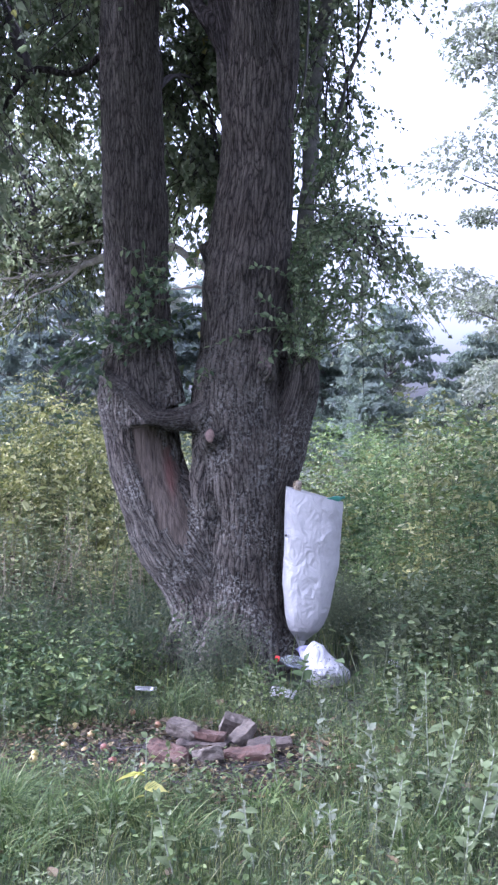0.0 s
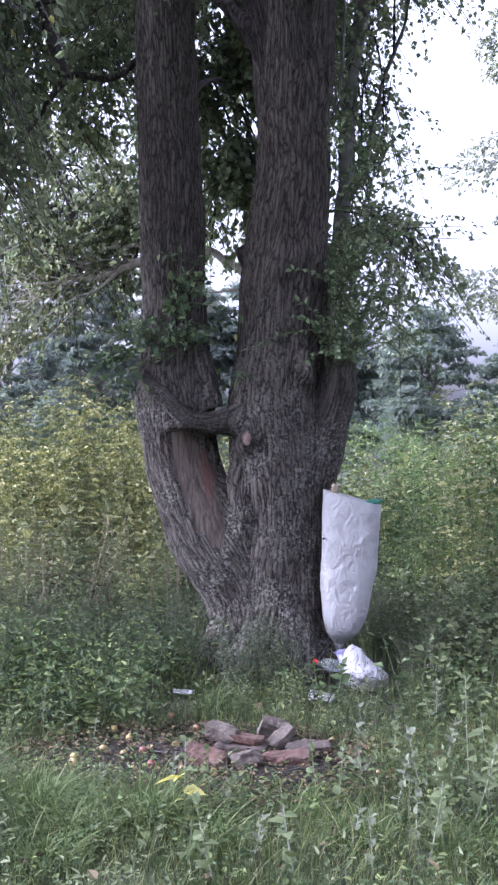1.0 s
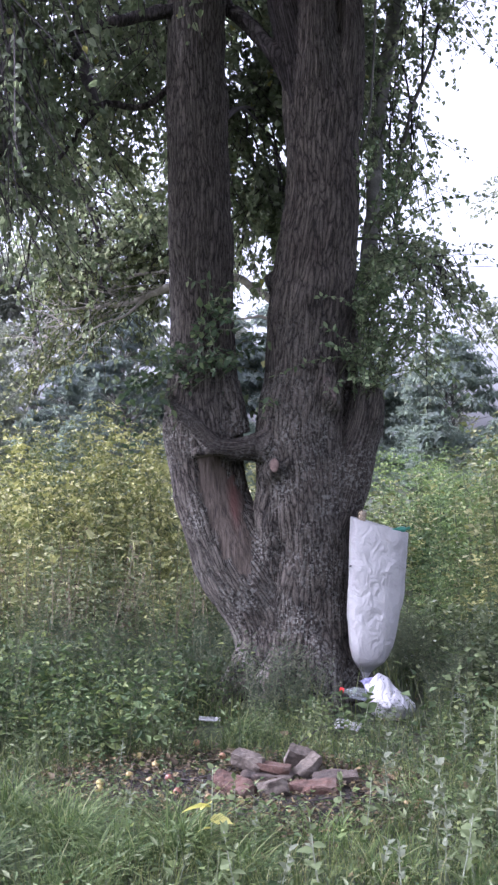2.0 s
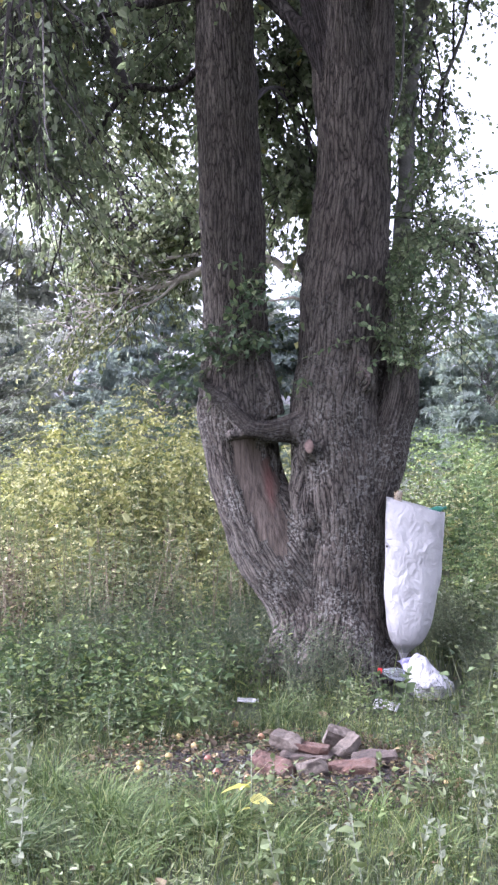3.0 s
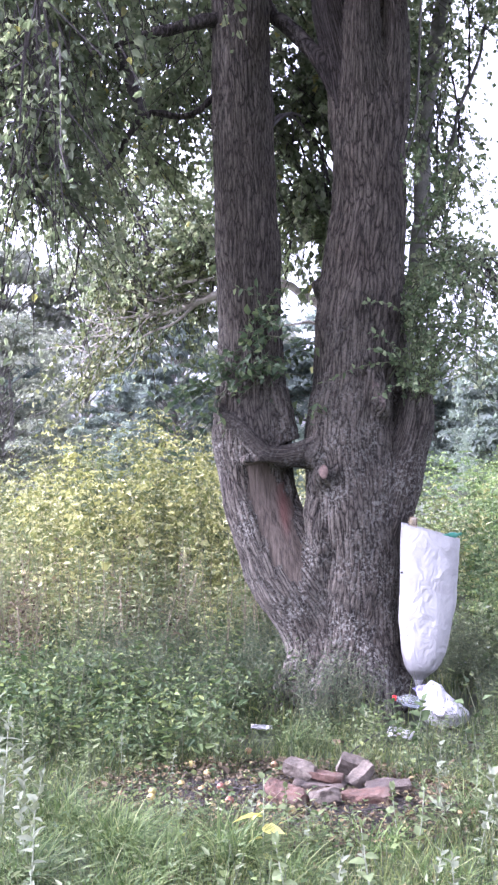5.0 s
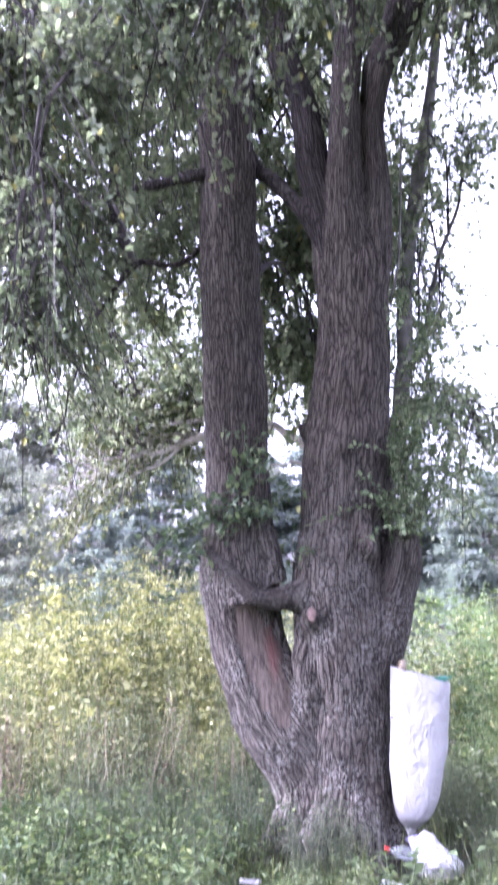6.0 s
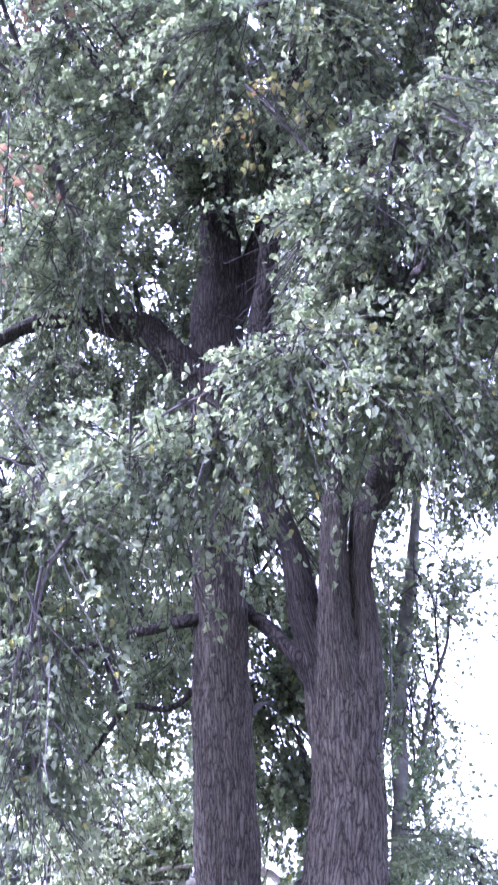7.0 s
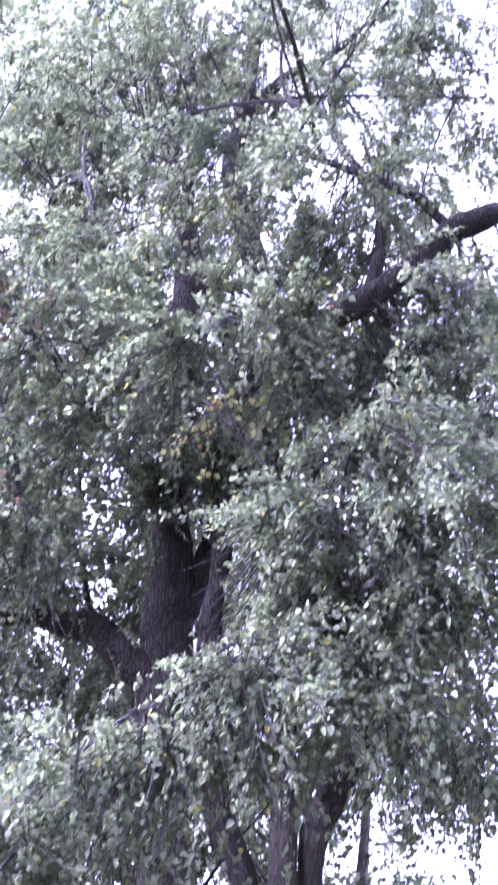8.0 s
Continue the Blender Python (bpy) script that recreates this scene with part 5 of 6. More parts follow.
def tussock(x, y, n, h, spread, seed):
    global rng
    rng = np.random.default_rng(seed)
    a = rng.uniform(0, 6.28, n)
    q = np.sqrt(rng.uniform(0, 1, n)) * spread
    xy = np.column_stack([x + np.cos(a) * q, y + np.sin(a) * q])
    v, f = blades(xy, h * rng.uniform(0.5, 1.15, n), 0.0055, rng.uniform(0.3, 2.1, n), fine=True)
    tagged(new("grass_tussock", fast_mesh("grass_tussock", v, f, TUSSOCK)), "thick tussock of long arching grass", "grass", "tussocks of long grass", "stuff")


for k, (x, y, n, h, s) in enumerate([(-0.27, -3.12, 300, 0.3, 0.09), (-0.75, -3.05, 280, 0.28, 0.1), (-1.0, -3.4, 240, 0.26, 0.12), (0.5, -3.2, 140, 0.2, 0.12), (0.62, -2.35, 140, 0.2, 0.12), (-0.3, -1.32, 120, 0.24, 0.07), (0.9, -3.3, 150, 0.22, 0.14), (-0.6, -3.5, 150, 0.2, 0.12), (-0.02, -3.3, 120, 0.2, 0.1), (-0.5, -3.25, 160, 0.24, 0.1), (0.25, -2.85, 110, 0.18, 0.1), (-1.1, -2.75, 160, 0.28, 0.12), (-0.85, -2.85, 140, 0.22, 0.1)]):
    tussock(x, y, n, h, s, 80 + k)

# ---- fire place ----


def build_ash():
    bm = bmesh.new()
    ring = []
    mid = bm.verts.new((-0.2, -2.25, 0.035))
    rows = [[], []]
    for k in range(48):
        a = k * 2 * math.pi / 48
        w = 1 + 0.18 * noise.noise(Vector((math.cos(a) * 2, math.sin(a) * 2, 4)))
        for q, z, row in ((0.55, 0.03, rows[0]), (1.0, -0.02, rows[1])):
            row.append(bm.verts.new((-0.2 + 0.86 * w * q * math.cos(a), -2.25 + 0.60 * w * q * math.sin(a), z + 0.015 * noise.noise(Vector((a * 3, q, 0))))))
    for k in range(48):
        j = (k + 1) % 48
        bm.faces.new((mid, rows[0][k], rows[0][j]))
        bm.faces.new((rows[0][k], rows[1][k], rows[1][j], rows[0][j]))
    ob = part("ash_bed", bm, ASH, None)
    tagged(ob, "bare dark patch of ash and soil", "ash", kind="structure")


build_ash()
BRICK = [noise_material("worn_red_brick", [(0.3, (0.042, 0.027, 0.02)), (0.5, (0.099, 0.052, 0.036)), (0.75, (0.125, 0.093, 0.071))], 18, 85, 0.92, 0.8, 0.012),
         noise_material("pale_pink_stone", [(0.3, (0.045, 0.036, 0.028)), (0.5, (0.103, 0.083, 0.064)), (0.75, (0.172, 0.146, 0.116))], 17, 75, 0.92, 0.8, 0.012),
         noise_material("sooty_brick", [(0.3, (0.02, 0.016, 0.013)), (0.5, (0.062, 0.046, 0.036)), (0.75, (0.11, 0.088, 0.07))], 18, 85, 0.92, 0.8, 0.012)]


def brick(size, m, material, seed, label):
    """A broken block: worn edges, corners struck off along uneven planes."""
    r = np.random.default_rng(seed)
    bm = bmesh.new()
    bmesh.ops.create_cube(bm, size=1.0)
    bmesh.ops.subdivide_edges(bm, edges=bm.edges[:], cuts=9, use_grid_fill=True)
    half = np.array(size) * 0.5
    cuts = []
    for _ in range(6):
        way = unit(np.sign(r.normal(size=3)) * r.uniform(0.15, 1.0, 3) / half)
        cuts.append((way, float(np.abs(way) @ half) * r.uniform(0.58, 0.86)))
    for v in bm.verts:
        p = np.array(v.co) * 2 * half
        n = np.abs(p) / half
        p *= 1 - 0.03 * (n[0] * n[1]) ** 6 - 0.03 * (n[1] * n[2]) ** 6 - 0.03 * (n[0] * n[2]) ** 6
        for way, far in cuts:
            over = float(way @ p) - far
            if over > 0:
                p -= way * over
        q = Vector(p)
        s = Vector((seed * 3.1, 2, 0))
        v.co = q + Vector(noise.noise_vector(q * 14 + s)) * 0.008 + Vector(noise.noise_vector(q * 34 + s)) * 0.006 + Vector(noise.noise_vector(q * 90 + s)) * 0.0015
    ob = part("broken_brick", bm, material, None, smooth=False)
    ob.matrix_basis = m
    tagged(ob, label, "brick", "bricks round the fire place")


brick((0.18, 0.10, 0.075), pose(-0.185, -2.31, 0.05, 14, 8, -28), BRICK[0], 1, "broken red brick lying at the fire place")
brick((0.10, 0.08, 0.06), pose(-0.25, -2.20, 0.055, 10, 24, 25), BRICK[0], 10, "small red brick end at the fire place")
brick((0.13, 0.09, 0.085), pose(-0.015, -2.30, 0.05, -10, -12, 14), BRICK[1], 2, "greyish pink broken brick at the fire place")
brick((0.21, 0.10, 0.06), pose(0.155, -2.23, 0.04, 5, -5, 10), BRICK[0], 3, "long weathered reddish brick at the fire place")
brick((0.24, 0.11, 0.045), pose(-0.07, -2.06, 0.04, 4, 3, -8), BRICK[2], 4, "sooty brick under another at the fire place")
brick((0.17, 0.09, 0.04), pose(-0.05, -2.04, 0.078, -5, 5, -5), BRICK[0], 5, "weathered brick lying on a sooty one")
brick((0.15, 0.09, 0.055), pose(-0.165, -2.02, 0.105, 10, 12, -16), BRICK[1], 9, "pink broken piece leaning on sooty bricks")
brick((0.14, 0.08, 0.085), pose(0.065, -1.86, 0.085, 18, 16, 12), BRICK[1], 6, "pale broken stone leaning at the fire place")
brick((0.15, 0.07, 0.065), pose(0.11, -1.99, 0.07, 10, -32, 40), BRICK[1], 7, "brown brick leaning against a pale stone")
brick((0.2, 0.10, 0.05), pose(0.24, -2.06, 0.05, 8, -8, 10), BRICK[2], 8, "flat sooty brick half buried in ash")


def litter(name, label, n, mid, half, material, size, seed):
    r = np.random.default_rng(seed)
    a = r.uniform(0, 6.28, n)
    q = np.sqrt(r.uniform(0, 1, n))
    B = np.column_stack([mid[0] + np.cos(a) * q * half[0], mid[1] + np.sin(a) * q * half[1], r.uniform(0.03, 0.055, n)])
    D = r.normal(size=(n, 3)) * np.array([1, 1, 0.25])
    L = size * r.uniform(0.5, 1.2, n)
    ob = new(name, fast_mesh(name, *leaves(B, D, np.array([[0, 0, 1.0]]) + r.normal(size=(n, 3)) * 0.4, L, L * 0.7, 0.4, 0.1), material))
    tagged(ob, label, "leaves", kind="stuff")


litter("leaf_litter", "dry brown fallen leaves", 4800, (-0.2, -2.25), (0.95, 0.68), DRY_LEAF, 0.026, 91)
litter("yellow_litter", "small fallen yellow and green leaves", 60, (-0.2, -2.3), (0.85, 0.55), AUTUMN_LEAF, 0.022, 93)
litter("green_litter", "small green leaves on the ash", 260, (-0.25, -2.3), (0.85, 0.58), NETTLE_LEAF, 0.034, 94)
litter("meadow_litter", "scattered dry leaves in the grass", 500, (0, -1.5), (2.0, 2.4), DRY_LEAF, 0.05, 92)

def fallen_twig(points, thick):
    t = thing("fallen_twig", "dry grey fallen twig on the ground", "twig", "fallen twigs at the fire place")
    main = mesh_part("twig_stem", *tube(points, [thick, thick * 0.8, thick * 0.5], 6, 5), TWIG, t, smooth=True)
    a, e = np.array(points[1]), np.array(points[2])
    mesh_part("side_twig", *tube([a, a + (e - a) * 0.5 + np.array([0.03, 0, 0.02]), a + (e - a) * 0.7 + np.array([0.06, 0.0, 0.03])], [thick * 0.6, thick * 0.5, thick * 0.3], 5, 3), TWIG, main, smooth=True)


fallen_twig([(-0.02, -1.8, 0.05), (0.05, -1.6, 0.10), (0.13, -1.35, 0.12)], 0.0035)
fallen_twig([(-0.55, -2.1, 0.045), (-0.42, -2.2, 0.05), (-0.3, -2.22, 0.06)], 0.005)
fallen_twig([(-0.7, -2.42, 0.045), (-0.6, -2.3, 0.05), (-0.55, -2.18, 0.05)], 0.004)
fallen_twig([(0.1, -2.48, 0.045), (0.2, -2.44, 0.06), (0.34, -2.42, 0.06)], 0.004)
fallen_twig([(0.02, -2.6, 0.03), (-0.06, -2.5, 0.06), (-0.1, -2.42, 0.06)], 0.004)
APPLE, ant, ab = base_material("apple_skin", 0.4)
oi = ant.nodes.new("ShaderNodeObjectInfo")
acol = ramp(ant, oi.outputs["Random"], [(0.0, (0.3, 0.25, 0.08)), (0.45, (0.26, 0.19, 0.08)), (0.7, (0.22, 0.09, 0.055)), (1.0, (0.12, 0.045, 0.035))])
acol = mix_color(ant, 0.5, acol, ramp(ant, noise_tex(ant, coords(ant), 30, 4), [(0.35, (0.6, 0.5, 0.4)), (0.6, (1.1, 1.1, 1.0))]), "MULTIPLY")
ant.links.new(acol, ab.inputs["Base Color"])


def build_apple():
    t = thing("apple", "small yellow windfall apple on the ground", "apple", "windfall apples")
    bm = bmesh.new()
    bmesh.ops.create_uvsphere(bm, u_segments=16, v_segments=12, radius=1)
    for v in bm.verts:
        q = math.hypot(v.co.x, v.co.y)
        v.co.z = v.co.z * 0.9 - 0.35 * math.exp(-(q * q) / 0.06) * (1 if v.co.z > 0 else -0.6)
        v.co *= 0.019
    flesh = part("flesh", bm, APPLE, t)
    part_v, part_f = tube([(0, 0, 0.012), (0.003, 0, 0.025), (0.006, 0.002, 0.033)], [0.0015, 0.0013, 0.0016], 5, 3)
    mesh_part("stalk", part_v, part_f, TWIG, flesh)
    return t


apple = build_apple()
r = np.random.default_rng(95)
spots = [(-0.14, -2.47), (-0.49, -2.47), (-0.43, -2.38), (-0.59, -2.22), (-0.5, -1.5), (-0.33, -1.74), (-0.51, -2.17), (0.57, -2.4), (-0.7, -2.15), (-0.8, -2.3), (0.62, -2.38), (-0.93, -2.35), (-0.78, -2.4), (-0.73, -1.8), (-0.62, -1.95), (-0.38, -2.05), (-0.28, -2.45)]
for k, (x, y) in enumerate(spots):
    s = r.uniform(0.8, 1.15)
    m = Matrix.LocRotScale((x, y, 0.047), Euler((r.uniform(-1, 1), r.uniform(-1, 1), r.uniform(0, 6))), (s, s, s))
    (apple if k == 0 else copy_thing(apple, m)).matrix_basis = m

# ---- white sack and rubbish ----
def plastic(name, color, rough=0.45, relief=0.4, scale=9):
    """Creased sheet: long soft folds, small crinkles and faint dirt."""
    m, nt, b = base_material(name, rough)
    v = coords(nt, scale=(1, 1, 0.7))
    folds = noise_tex(nt, v, scale, 2, 0.5, 1.2)
    crink = noise_tex(nt, coords(nt), scale * 6, 3, 0.6, 0.8)
    dirt = noise_tex(nt, coords(nt), 5, 6, 0.65)
    col = ramp(nt, dirt, [(0.3, tuple(k * 0.78 for k in color)), (0.52, color)])
    nt.links.new(col, b.inputs["Base Color"])
    add = nt.nodes.new("ShaderNodeMath")
    add.operation = "MULTIPLY_ADD"
    add.inputs[1].default_value = 0.12
    nt.links.new(crink, add.inputs[0])
    nt.links.new(folds, add.inputs[2])
    bump(nt, b, add.outputs[0], relief, 0.04)
    return m


SACK = plastic("woven_white_plastic", (0.33, 0.326, 0.314), 0.65, 0.6, 14)
BAG = plastic("thin_white_plastic", (0.43, 0.42, 0.425), 0.45, 0.8, 14)


def build_sack():
    t = thing("white_sack", "full white woven plastic sack hung against the trunk", "sack")
    # height, left edge, right edge, half depth
    rows = [(0.2, 0.295, 0.345, 0.02), (0.228, 0.278, 0.385, 0.05), (0.27, 0.255, 0.44, 0.1), (0.321, 0.238, 0.472, 0.125), (0.391, 0.224, 0.5, 0.145), (0.495, 0.211, 0.52, 0.155), (0.6, 0.205, 0.538, 0.155), (0.668, 0.206, 0.556, 0.15),
            (0.76, 0.209, 0.562, 0.145), (0.842, 0.212, 0.566, 0.14), (0.92, 0.216, 0.568, 0.13), (1.0, 0.219, 0.572, 0.12), (1.06, 0.222, 0.576, 0.11), (1.11, 0.224, 0.578, 0.10)]
    dense = spline(rows, 5)
    n = 72
    V = []
    def ring(z, l, rt, dp, shrink=0.0, slope=0.0):
        out = []
        for k in range(n):
            a = k * 2 * math.pi / n
            c, s = math.cos(a), math.sin(a)
            cx, sx = math.copysign(abs(c) ** 0.75, c), math.copysign(abs(s) ** 0.75, s)
            x = (l + rt) / 2 + ((rt - l) / 2 - shrink) * cx
            y = -0.2 + (dp - shrink) * sx
            zz = z - slope * (x - 0.213)
            out.append((x, y, zz))
        return out
    for z, l, rt, dp in dense:
        k = max(0.0, min(1.0, (z - 0.8) / 0.31))
        V.append(ring(z + 0.05 * k, l, rt, dp, 0, 0.27 * k))
    z, l, rt, dp = dense[-1]
    for down, sh in ((0.0, 0.004), (0.05, 0.008), (0.09, 0.02)):
        V.append(ring(z + 0.05 - down, l, rt, dp, sh, 0.27))
    V = np.array(V)
    m = len(V)
    W = V.reshape(-1, 3)
    mid = np.array([0.39, -0.2, 0])
    for k in range(len(W)):
        p = Vector(W[k])
        out = unit((W[k] - mid) * np.array([1, 1, 0]))
        pull = max(0.0, 1 - (W[k][2] - 0.18) / 0.35)
        ang = math.atan2(out[1], out[0])
        fold = 0.0025 * abs(noise.noise(Vector((ang * 5.5, W[k][2] * 1.2, 2)))) * (0.25 + 3.2 * pull)
        crease = abs(noise.noise(Vector((ang * 2.4, W[k][2] * 1.5 + 0.35 * ang, 8))))
        dent = math.exp(-((W[k][2] - 0.76) / 0.035) ** 2) * max(0.0, noise.noise(Vector((ang * 1.6, 3, 1))))
        d = 0.009 * noise.noise(p * 4.5) + 0.004 * noise.noise(p * 13) + 0.0022 * noise.noise(p * 34) - 0.004 * max(0.0, 0.2 - crease) / 0.2 - fold * 1.4 - 0.02 * dent
        top = min(1.0, max(0.25, (1.2 - W[k][2]) * 4))
        W[k] += out * d * top
    i, j = np.meshgrid(np.arange(m - 1), np.arange(n), indexing="ij")
    f = np.stack([i * n + j, i * n + (j + 1) % n, (i + 1) * n + (j + 1) % n, (i + 1) * n + j], -1).reshape(-1, 4)
    sack = mesh_part("sack_body", W, f, SACK, t, smooth=True)
    # twisted bottom end
    v, f = tube([(0.325, -0.2, 0.20), (0.322, -0.2, 0.165), (0.33, -0.2, 0.145)], [0.03, 0.016, 0.022], 14, 4, 0.08)
    mesh_part("tied_end", v, f, SACK, t, smooth=True)
    # a dark disc on the skin paints the shade inside a torn hole
    hole, hf = tube([(0.232, -0.30, 0.862), (0.232, -0.318, 0.862)], [0.006, 0.007], 8, 1)
    mesh_part("torn_hole", hole, hf, noise_material("hole_shade", [(0.3, (0.02, 0.02, 0.02)), (0.7, (0.05, 0.045, 0.045))], 40, 90), sack, "small torn hole drawn as a dark disc")


build_sack()
GLASS, gnt, gb = base_material("clear_plastic", 0.08)
gb.inputs["Transmission Weight"].default_value = 0.9
gb.inputs["IOR"].default_value = 1.4
gb.inputs["Base Color"].default_value = (0.85, 0.9, 0.9, 1)
AMBER = noise_material("amber_drink", [(0.3, (0.5, 0.36, 0.2)), (0.7, (0.72, 0.66, 0.56))], 12, 40, 0.15, 0.1)
GREEN_P = noise_material("green_plastic", [(0.3, (0.01, 0.10, 0.06)), (0.7, (0.03, 0.2, 0.13))], 12, 40, 0.3, 0.2)
AMBER.node_tree.nodes["Principled BSDF"].inputs["Transmission Weight"].default_value = 0.65
RED_P = noise_material("red_plastic", [(0.3, (0.55, 0.02, 0.015)), (0.7, (0.7, 0.04, 0.03))], 20, 60, 0.35, 0.1)
LILAC = plastic("lilac_film", (0.42, 0.40, 0.62), 0.3, 0.8, 16)


def bottle(name, label, m, body, cap, scale=1.0):
    t = thing(name, label, "bottle")
    prof = [(0.0, 0.012), (0.006, 0.028), (0.018, 0.036), (0.06, 0.036), (0.10, 0.033), (0.14, 0.036), (0.19, 0.034), (0.225, 0.018), (0.24, 0.013), (0.255, 0.013)]
    v, f = tube([(0, 0, z) for z, _ in prof], [q for _, q in prof], 20, 3)
    shell = mesh_part("bottle_body", v, f, body, t, smooth=True)
    v, f = tube([(0, 0, 0.245), (0, 0, 0.25), (0, 0, 0.268), (0, 0, 0.27)], [0.0155, 0.016, 0.016, 0.014], 16, 1)
    mesh_part("cap", v, f, cap, shell)
    t.matrix_basis = m @ Matrix.Scale(scale, 4)
    return t


bottle("drink_bottle", "upturned clear bottle with amber drink in the sack's mouth", pose(0.30, -0.2, 1.195, 180, 6, 0), AMBER, GLASS, 0.75)
bottle("green_bottle", "crumpled green plastic bottle in the sack's mouth", pose(0.44, -0.19, 1.055, 0, 78, 20), GREEN_P, GREEN_P, 0.6)
bottle("plastic_bottle", "clear plastic bottle with red cap lying by the trunk", pose(0.45, -0.56, 0.115, 0, -80, 4), GLASS, RED_P)


def build_bag():
    t = thing("rubbish_bag", "small white rubbish bag with dark print on the grass", "bag")
    bm = bmesh.new()
    bmesh.ops.create_icosphere(bm, subdivisions=5, radius=1)
    for v in bm.verts:
        x, y, z = v.co
        s = (x + 1) / 2
        z2 = (z * (0.17 - 0.08 * s) + 0.15 - 0.08 * s) + 0.09 * max(0, 1 - abs(s - 0.2) / 0.35) * max(0, z)
        p = Vector((0.485 + x * 0.145, -0.55 + y * 0.13, max(z2, 0.012)))
        w = Vector(noise.noise_vector(p * 9)) * 0.022 + Vector((0, 0, 1)) * 0.012 * abs(noise.noise(p * 22)) + Vector(noise.noise_vector(p * 25)) * 0.007
        v.co = p + w
        v.co.z *= 0.78
    skin = part("bag_body", bm, BAG, t)
    v, f = tube([(0.38, -0.53, 0.14), (0.35, -0.52, 0.19), (0.34, -0.51, 0.215)], [0.05, 0.025, 0.04], 18, 5, 0.12)
    mesh_part("gathered_neck", v, f, LILAC, t, "crumpled lilac film", True)
    ink = noise_material("dark_print", [(0.3, (0.04, 0.04, 0.05)), (0.7, (0.1, 0.1, 0.12))], 30, 90, 0.5, 0.1)
    r = np.random.default_rng(97)
    bits = []
    body = [o for o in t.children if o.name.startswith("bag_body")][0].data
    vs = [(v.co.copy(), v.normal.copy()) for v in body.vertices if v.normal.y < -0.15 and v.co.z > 0.04 and v.co.x > 0.33]
    for k in r.integers(0, len(vs), 60):
        p, nn = vs[k]
        a = nn.cross(Vector((r.normal(), r.normal(), r.normal()))).normalized()
        b = nn.cross(a)
        h, w = r.uniform(0.005, 0.013), r.uniform(0.0012, 0.0025)
        c = p + nn * 0.003
        bits.append((np.array([c - a * h - b * w, c + a * h - b * w, c + a * h + b * w, c - a * h + b * w]), np.array([[0, 1, 2, 3]])))
    mesh_part("print", *join(bits), ink, skin, "dark printed marks")


build_bag()


def scrap(name, label, size, m, seed):
    bm = bmesh.new()
    bmesh.ops.create_grid(bm, x_segments=10, y_segments=5, size=0.5)
    for v in bm.verts:
        v.co = Vector((v.co.x * size[0], v.co.y * size[1], 0.018 * noise.noise(v.co * 4 + Vector((seed, 0, 0)))))
    bmesh.ops.solidify(bm, geom=bm.faces[:], thickness=0.002)
    ob = part(name, bm, BAG, None)
    ob.matrix_basis = m
    tagged(ob, label, "litter")


scrap("wrapper", "white plastic wrapper lying in the weeds", (0.12, 0.024), pose(-0.515, -1.0, 0.06, 62, 2, 4), 1)
scrap("paper_scrap", "torn white scrap lying in the grass", (0.14, 0.10), pose(0.25, -0.97, 0.05, 15, 8, -10), 2)
scrap("foil_scrap", "small white scrap in the grass", (0.08, 0.07), pose(0.9, -0.25, 0.08, 25, 8, -10), 3)
scrap("film_scrap", "small white scrap at the thicket's edge", (0.07, 0.05), pose(0.6, 0.9, 0.12, 40, 8, -10), 4)


# ---- young poplar shoots in the foreground ----
def leaf_mesh(name, material, length, wide):
    """One broad leaf with a waved edge, a folded middle and a stalk."""
    n = 9
    V, F = [], []
    for k in range(n):
        s = k / (n - 1)
        w = wide * 0.5 * math.sin(math.pi * min(1, 0.06 + 0.94 * s ** 0.75)) * (1 + 0.12 * math.sin(s * 19)) * (1 if k < n - 1 else 0.05)
        z = -0.25 * length * s * s
        V += [(s * length, -w, z + 0.25 * w), (s * length, 0, z), (s * length, w, z + 0.25 * w)]
    for k in range(n - 1):
        a = k * 3
        F += [(a, a + 3, a + 4, a + 1), (a + 1, a + 4, a + 5, a + 2)]
    return fast_mesh(name, V, F, material, True)


def sapling(seed, height, count, material, label, yellow=0, leaf=0.042, wide=1.0):
    r = np.random.default_rng(seed)
    t = thing("poplar_shoot", label, "sapling", "young poplar shoots in the grass")
    bend = r.normal(size=2) * 0.06 * height
    pts = [(0, 0, -0.02), (bend[0], bend[1], height * 0.5), (bend[0] * 1.6, bend[1] * 1.6, height)]
    mesh_part("stem", *tube(pts, [0.0032, 0.0026, 0.0016], 6, 6), STEM_WHITE, t, smooth=True)
    line = spline(pts, 10)
    shapes = [leaf_mesh("leaf", material, 1, 0.8 * wide), leaf_mesh("leaf", material, 1, 0.65 * wide)]
    gold = leaf_mesh("leaf", YELLOW_LEAF, 1, 0.7)
    az = r.uniform(0, 6.28)
    for k in range(count):
        s = 0.2 + 0.8 * (k / (count - 1)) ** 0.75
        p = line[min(len(line) - 1, int(s * (len(line) - 1)))]
        az += 2.4 + r.normal() * 0.3
        size = leaf * (0.95 - 0.4 * s) * r.uniform(0.75, 1.25)
        pitch = r.uniform(-0.95, -0.05) - (0.5 if s > 0.9 else 0)
        o = new("leaf", gold if k in (4, 5, 7)[:yellow] else shapes[k % 2])
        o.parent = t
        o.matrix_basis = Matrix.LocRotScale(Vector(p), Euler((r.normal() * 0.4, pitch, az), "XYZ"), (size, size, size))
    return t


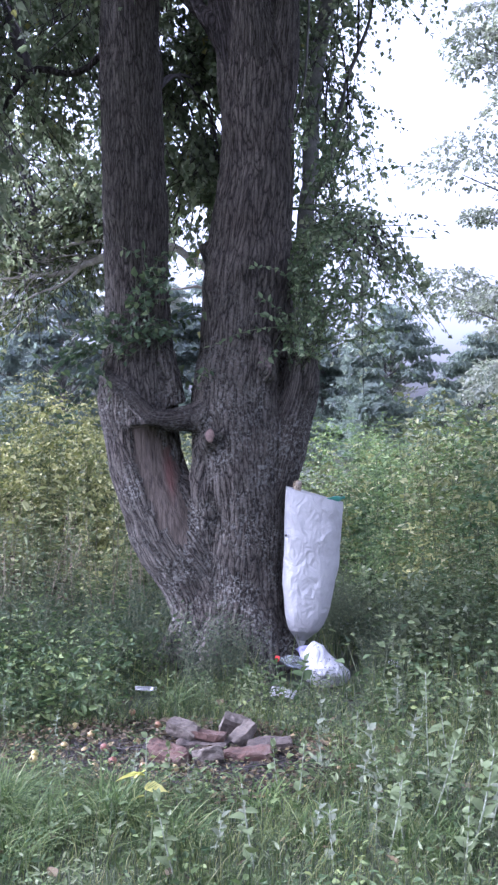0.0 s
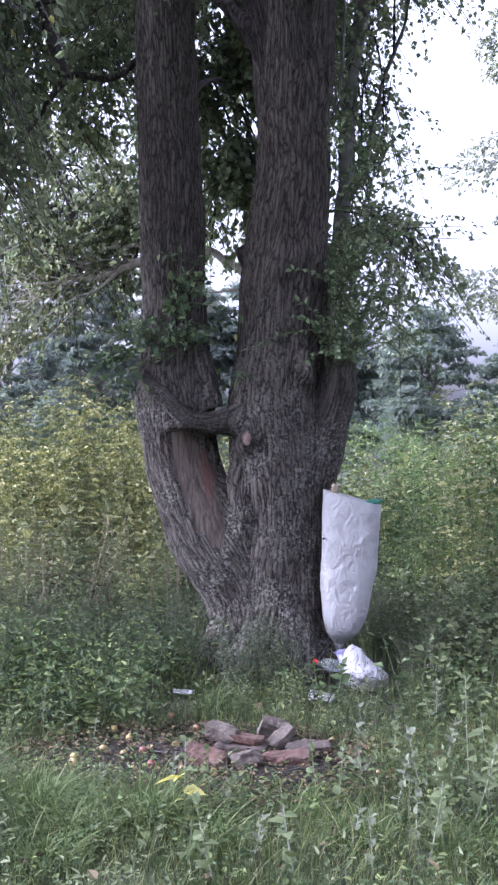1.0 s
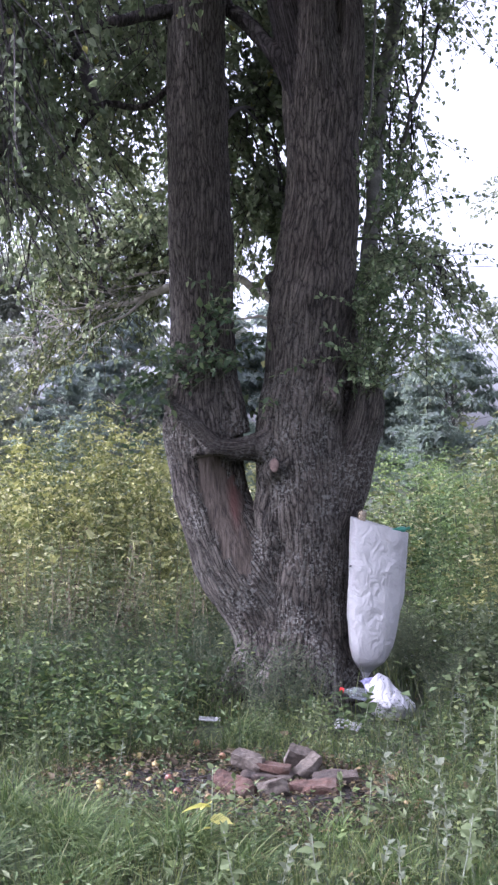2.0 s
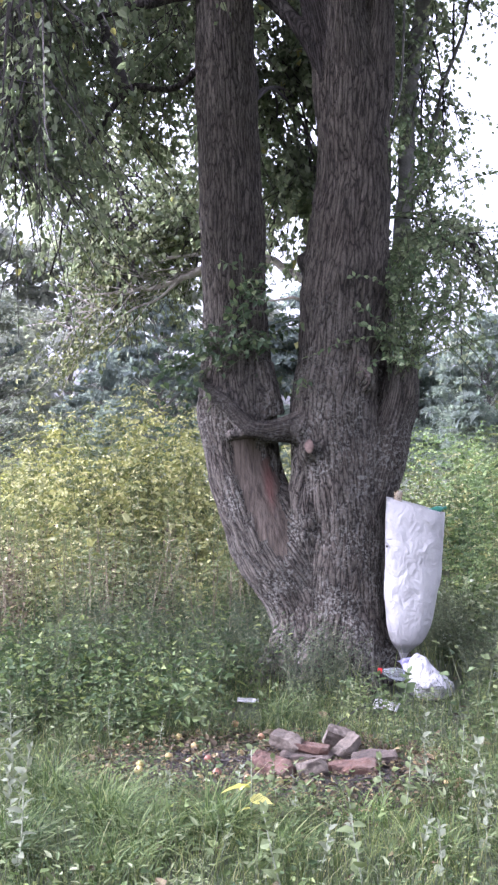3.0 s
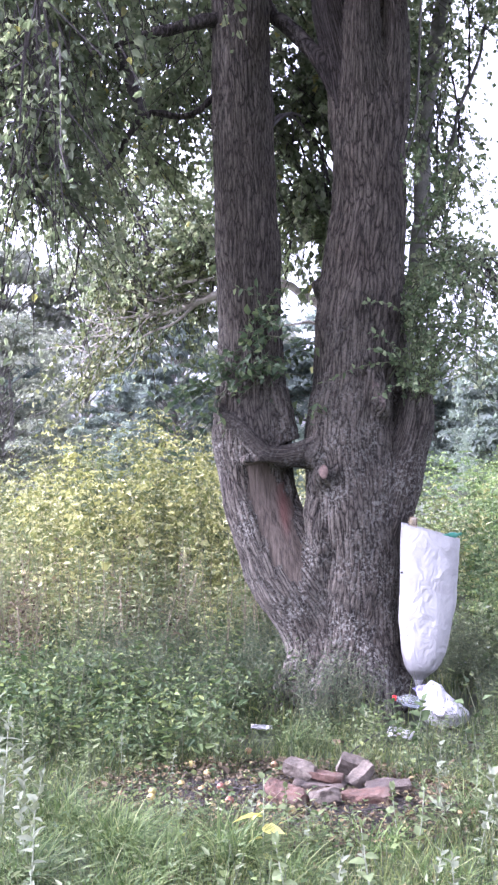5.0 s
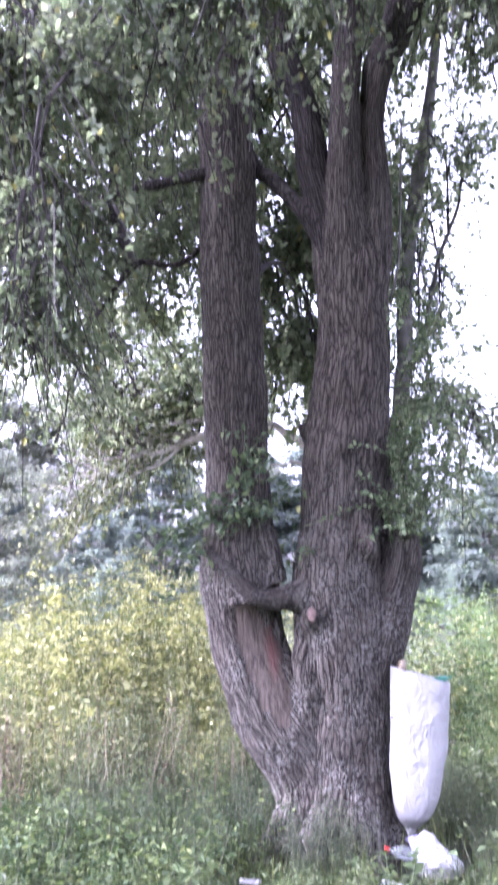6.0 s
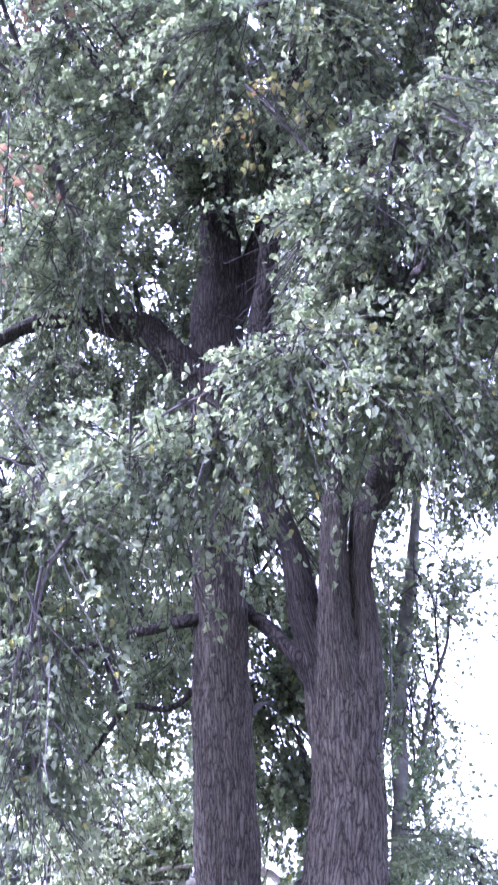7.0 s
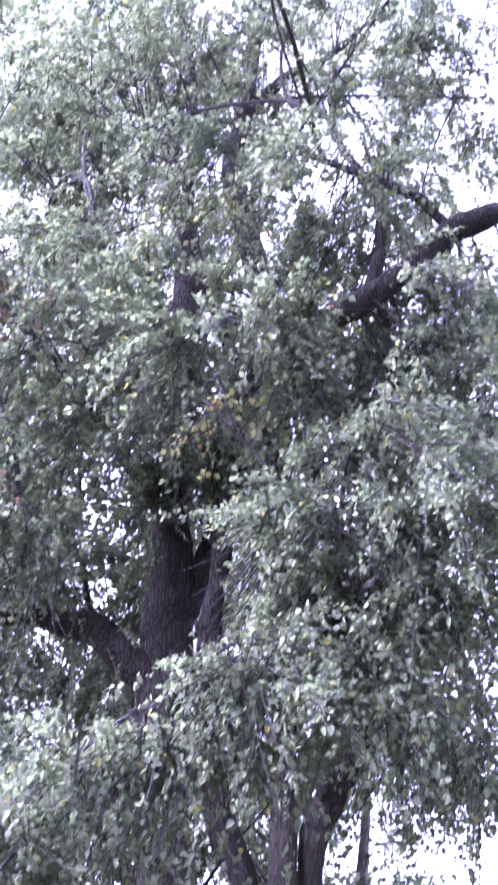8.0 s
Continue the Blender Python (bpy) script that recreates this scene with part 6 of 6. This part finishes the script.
SL = "young poplar shoot with pale felted leaves in the grass"
shoots_a = [sapling(101, 0.30, 15, SAP_LEAF, SL, leaf=0.064), sapling(102, 0.34, 17, SAP_LEAF, SL, leaf=0.062), sapling(103, 0.24, 12, WHITE_LEAF, SL, leaf=0.06), sapling(104, 0.5, 18, SAP_LEAF, "tall pale-stemmed poplar shoot above the weeds", leaf=0.07)]
gold_shoot = sapling(105, 0.33, 9, SAP_LEAF, "poplar shoot with large bright yellow leaves", 0, 0.06)
gold_leaf = leaf_mesh("yellow_leaf", YELLOW_LEAF, 1, 0.62)
for zz, az, size in ((0.20, 3.3, 0.11), (0.155, -0.1, 0.085), (0.12, 3.6, 0.06), (0.215, 4.2, 0.07), (0.05, 0.3, 0.05)):
    o = new("yellow_leaf", gold_leaf)
    o.parent = gold_shoot
    o.matrix_basis = Matrix.LocRotScale(Vector((0.0, -0.01, zz)), Euler((0.5, -0.05, az), "XYZ"), (size, size, size))
gold_shoot.matrix_basis = pose(-0.17, -3.08, 0.0)
white_a = [sapling(106, 0.42, 30, WHITE_LEAF, "tall white-felted shoot in the long grass", leaf=0.07, wide=0.5), sapling(107, 0.3, 16, WHITE_LEAF, "white-felted shoot in the long grass", leaf=0.07, wide=0.7)]


def plant_out(protos, spots, seed):
    r = np.random.default_rng(seed)
    used = set()
    for k, x, y, s in spots:
        m = Matrix.LocRotScale((x, y, 0), Euler((r.normal() * 0.06, r.normal() * 0.06, r.uniform(0, 6.28))), (s, s, s))
        (protos[k] if k not in used else copy_thing(protos[k], m)).matrix_basis = m
        used.add(k)


plant_out(shoots_a, [(0, 0.30, -3.62, 1.1), (0, 0.04, -3.66, 1.0), (2, 0.12, -3.5, 0.9), (0, 0.39, -2.86, 0.95), (3, 0.94, -2.55, 1.0), (1, 1.11, -2.0, 0.95), (1, 0.72, -3.42, 0.95), (0, 0.8, -3.3, 1.1), (1, 1.02, -3.3, 1.2), (2, 0.62, -2.9, 1.0),
                     (0, 0.9, -3.0, 1.2), (1, 1.15, -2.9, 1.2), (2, 0.75, -2.6, 1.2), (0, 1.25, -2.5, 1.1), (2, 0.5, -2.35, 1.0), (2, -0.02, -2.95, 0.7), (0, 0.33, -2.75, 0.8), (2, 0.5, -1.75, 0.8), (0, 0.85, -1.6, 0.8), (1, 0.95, -1.7, 0.8),
                     (2, 0.55, -3.5, 0.9), (1, 0.97, -3.55, 0.9), (0, 1.2, -3.5, 1.0), (3, 1.3, -2.2, 0.8), (2, 0.2, -3.2, 0.6), (0, -0.12, -2.7, 0.7), (2, -0.3, -2.75, 0.8), (1, 0.62, -2.15, 0.7), (2, 0.85, -2.2, 1.0), (0, 1.05, -2.3, 1.0), (1, 1.3, -3.0, 1.0), (2, 0.7, -3.15, 0.9), (2, 1.1, -3.15, 1.1), (0, 0.98, -2.8, 1.0), (2, 0.45, -3.3, 0.8), (2, 0.85, -1.5, 1.0), (0, 1.2, -1.6, 1.0), (2, -0.55, -2.8, 0.7)], 110)
broad = sapling(108, 0.22, 8, LOW_LEAF, "broad-leaved dark green weed beside the rubbish", leaf=0.11)
plant_out([broad], [(0, 0.33, -0.84, 1.0), (0, 0.24, -0.8, 0.8), (0, 0.08, -0.98, 0.8)], 112)
plant_out(white_a, [(0, -1.2, -2.8, 1.1), (0, -1.28, -2.9, 1.2), (1, -1.12, -3.05, 1.0), (1, -0.98, -3.35, 1.0), (1, -0.9, -3.6, 1.1), (0, -1.4, -2.6, 1.2), (1, -1.05, -1.9, 0.6), (1, -0.8, -1.95, 0.5)], 111)
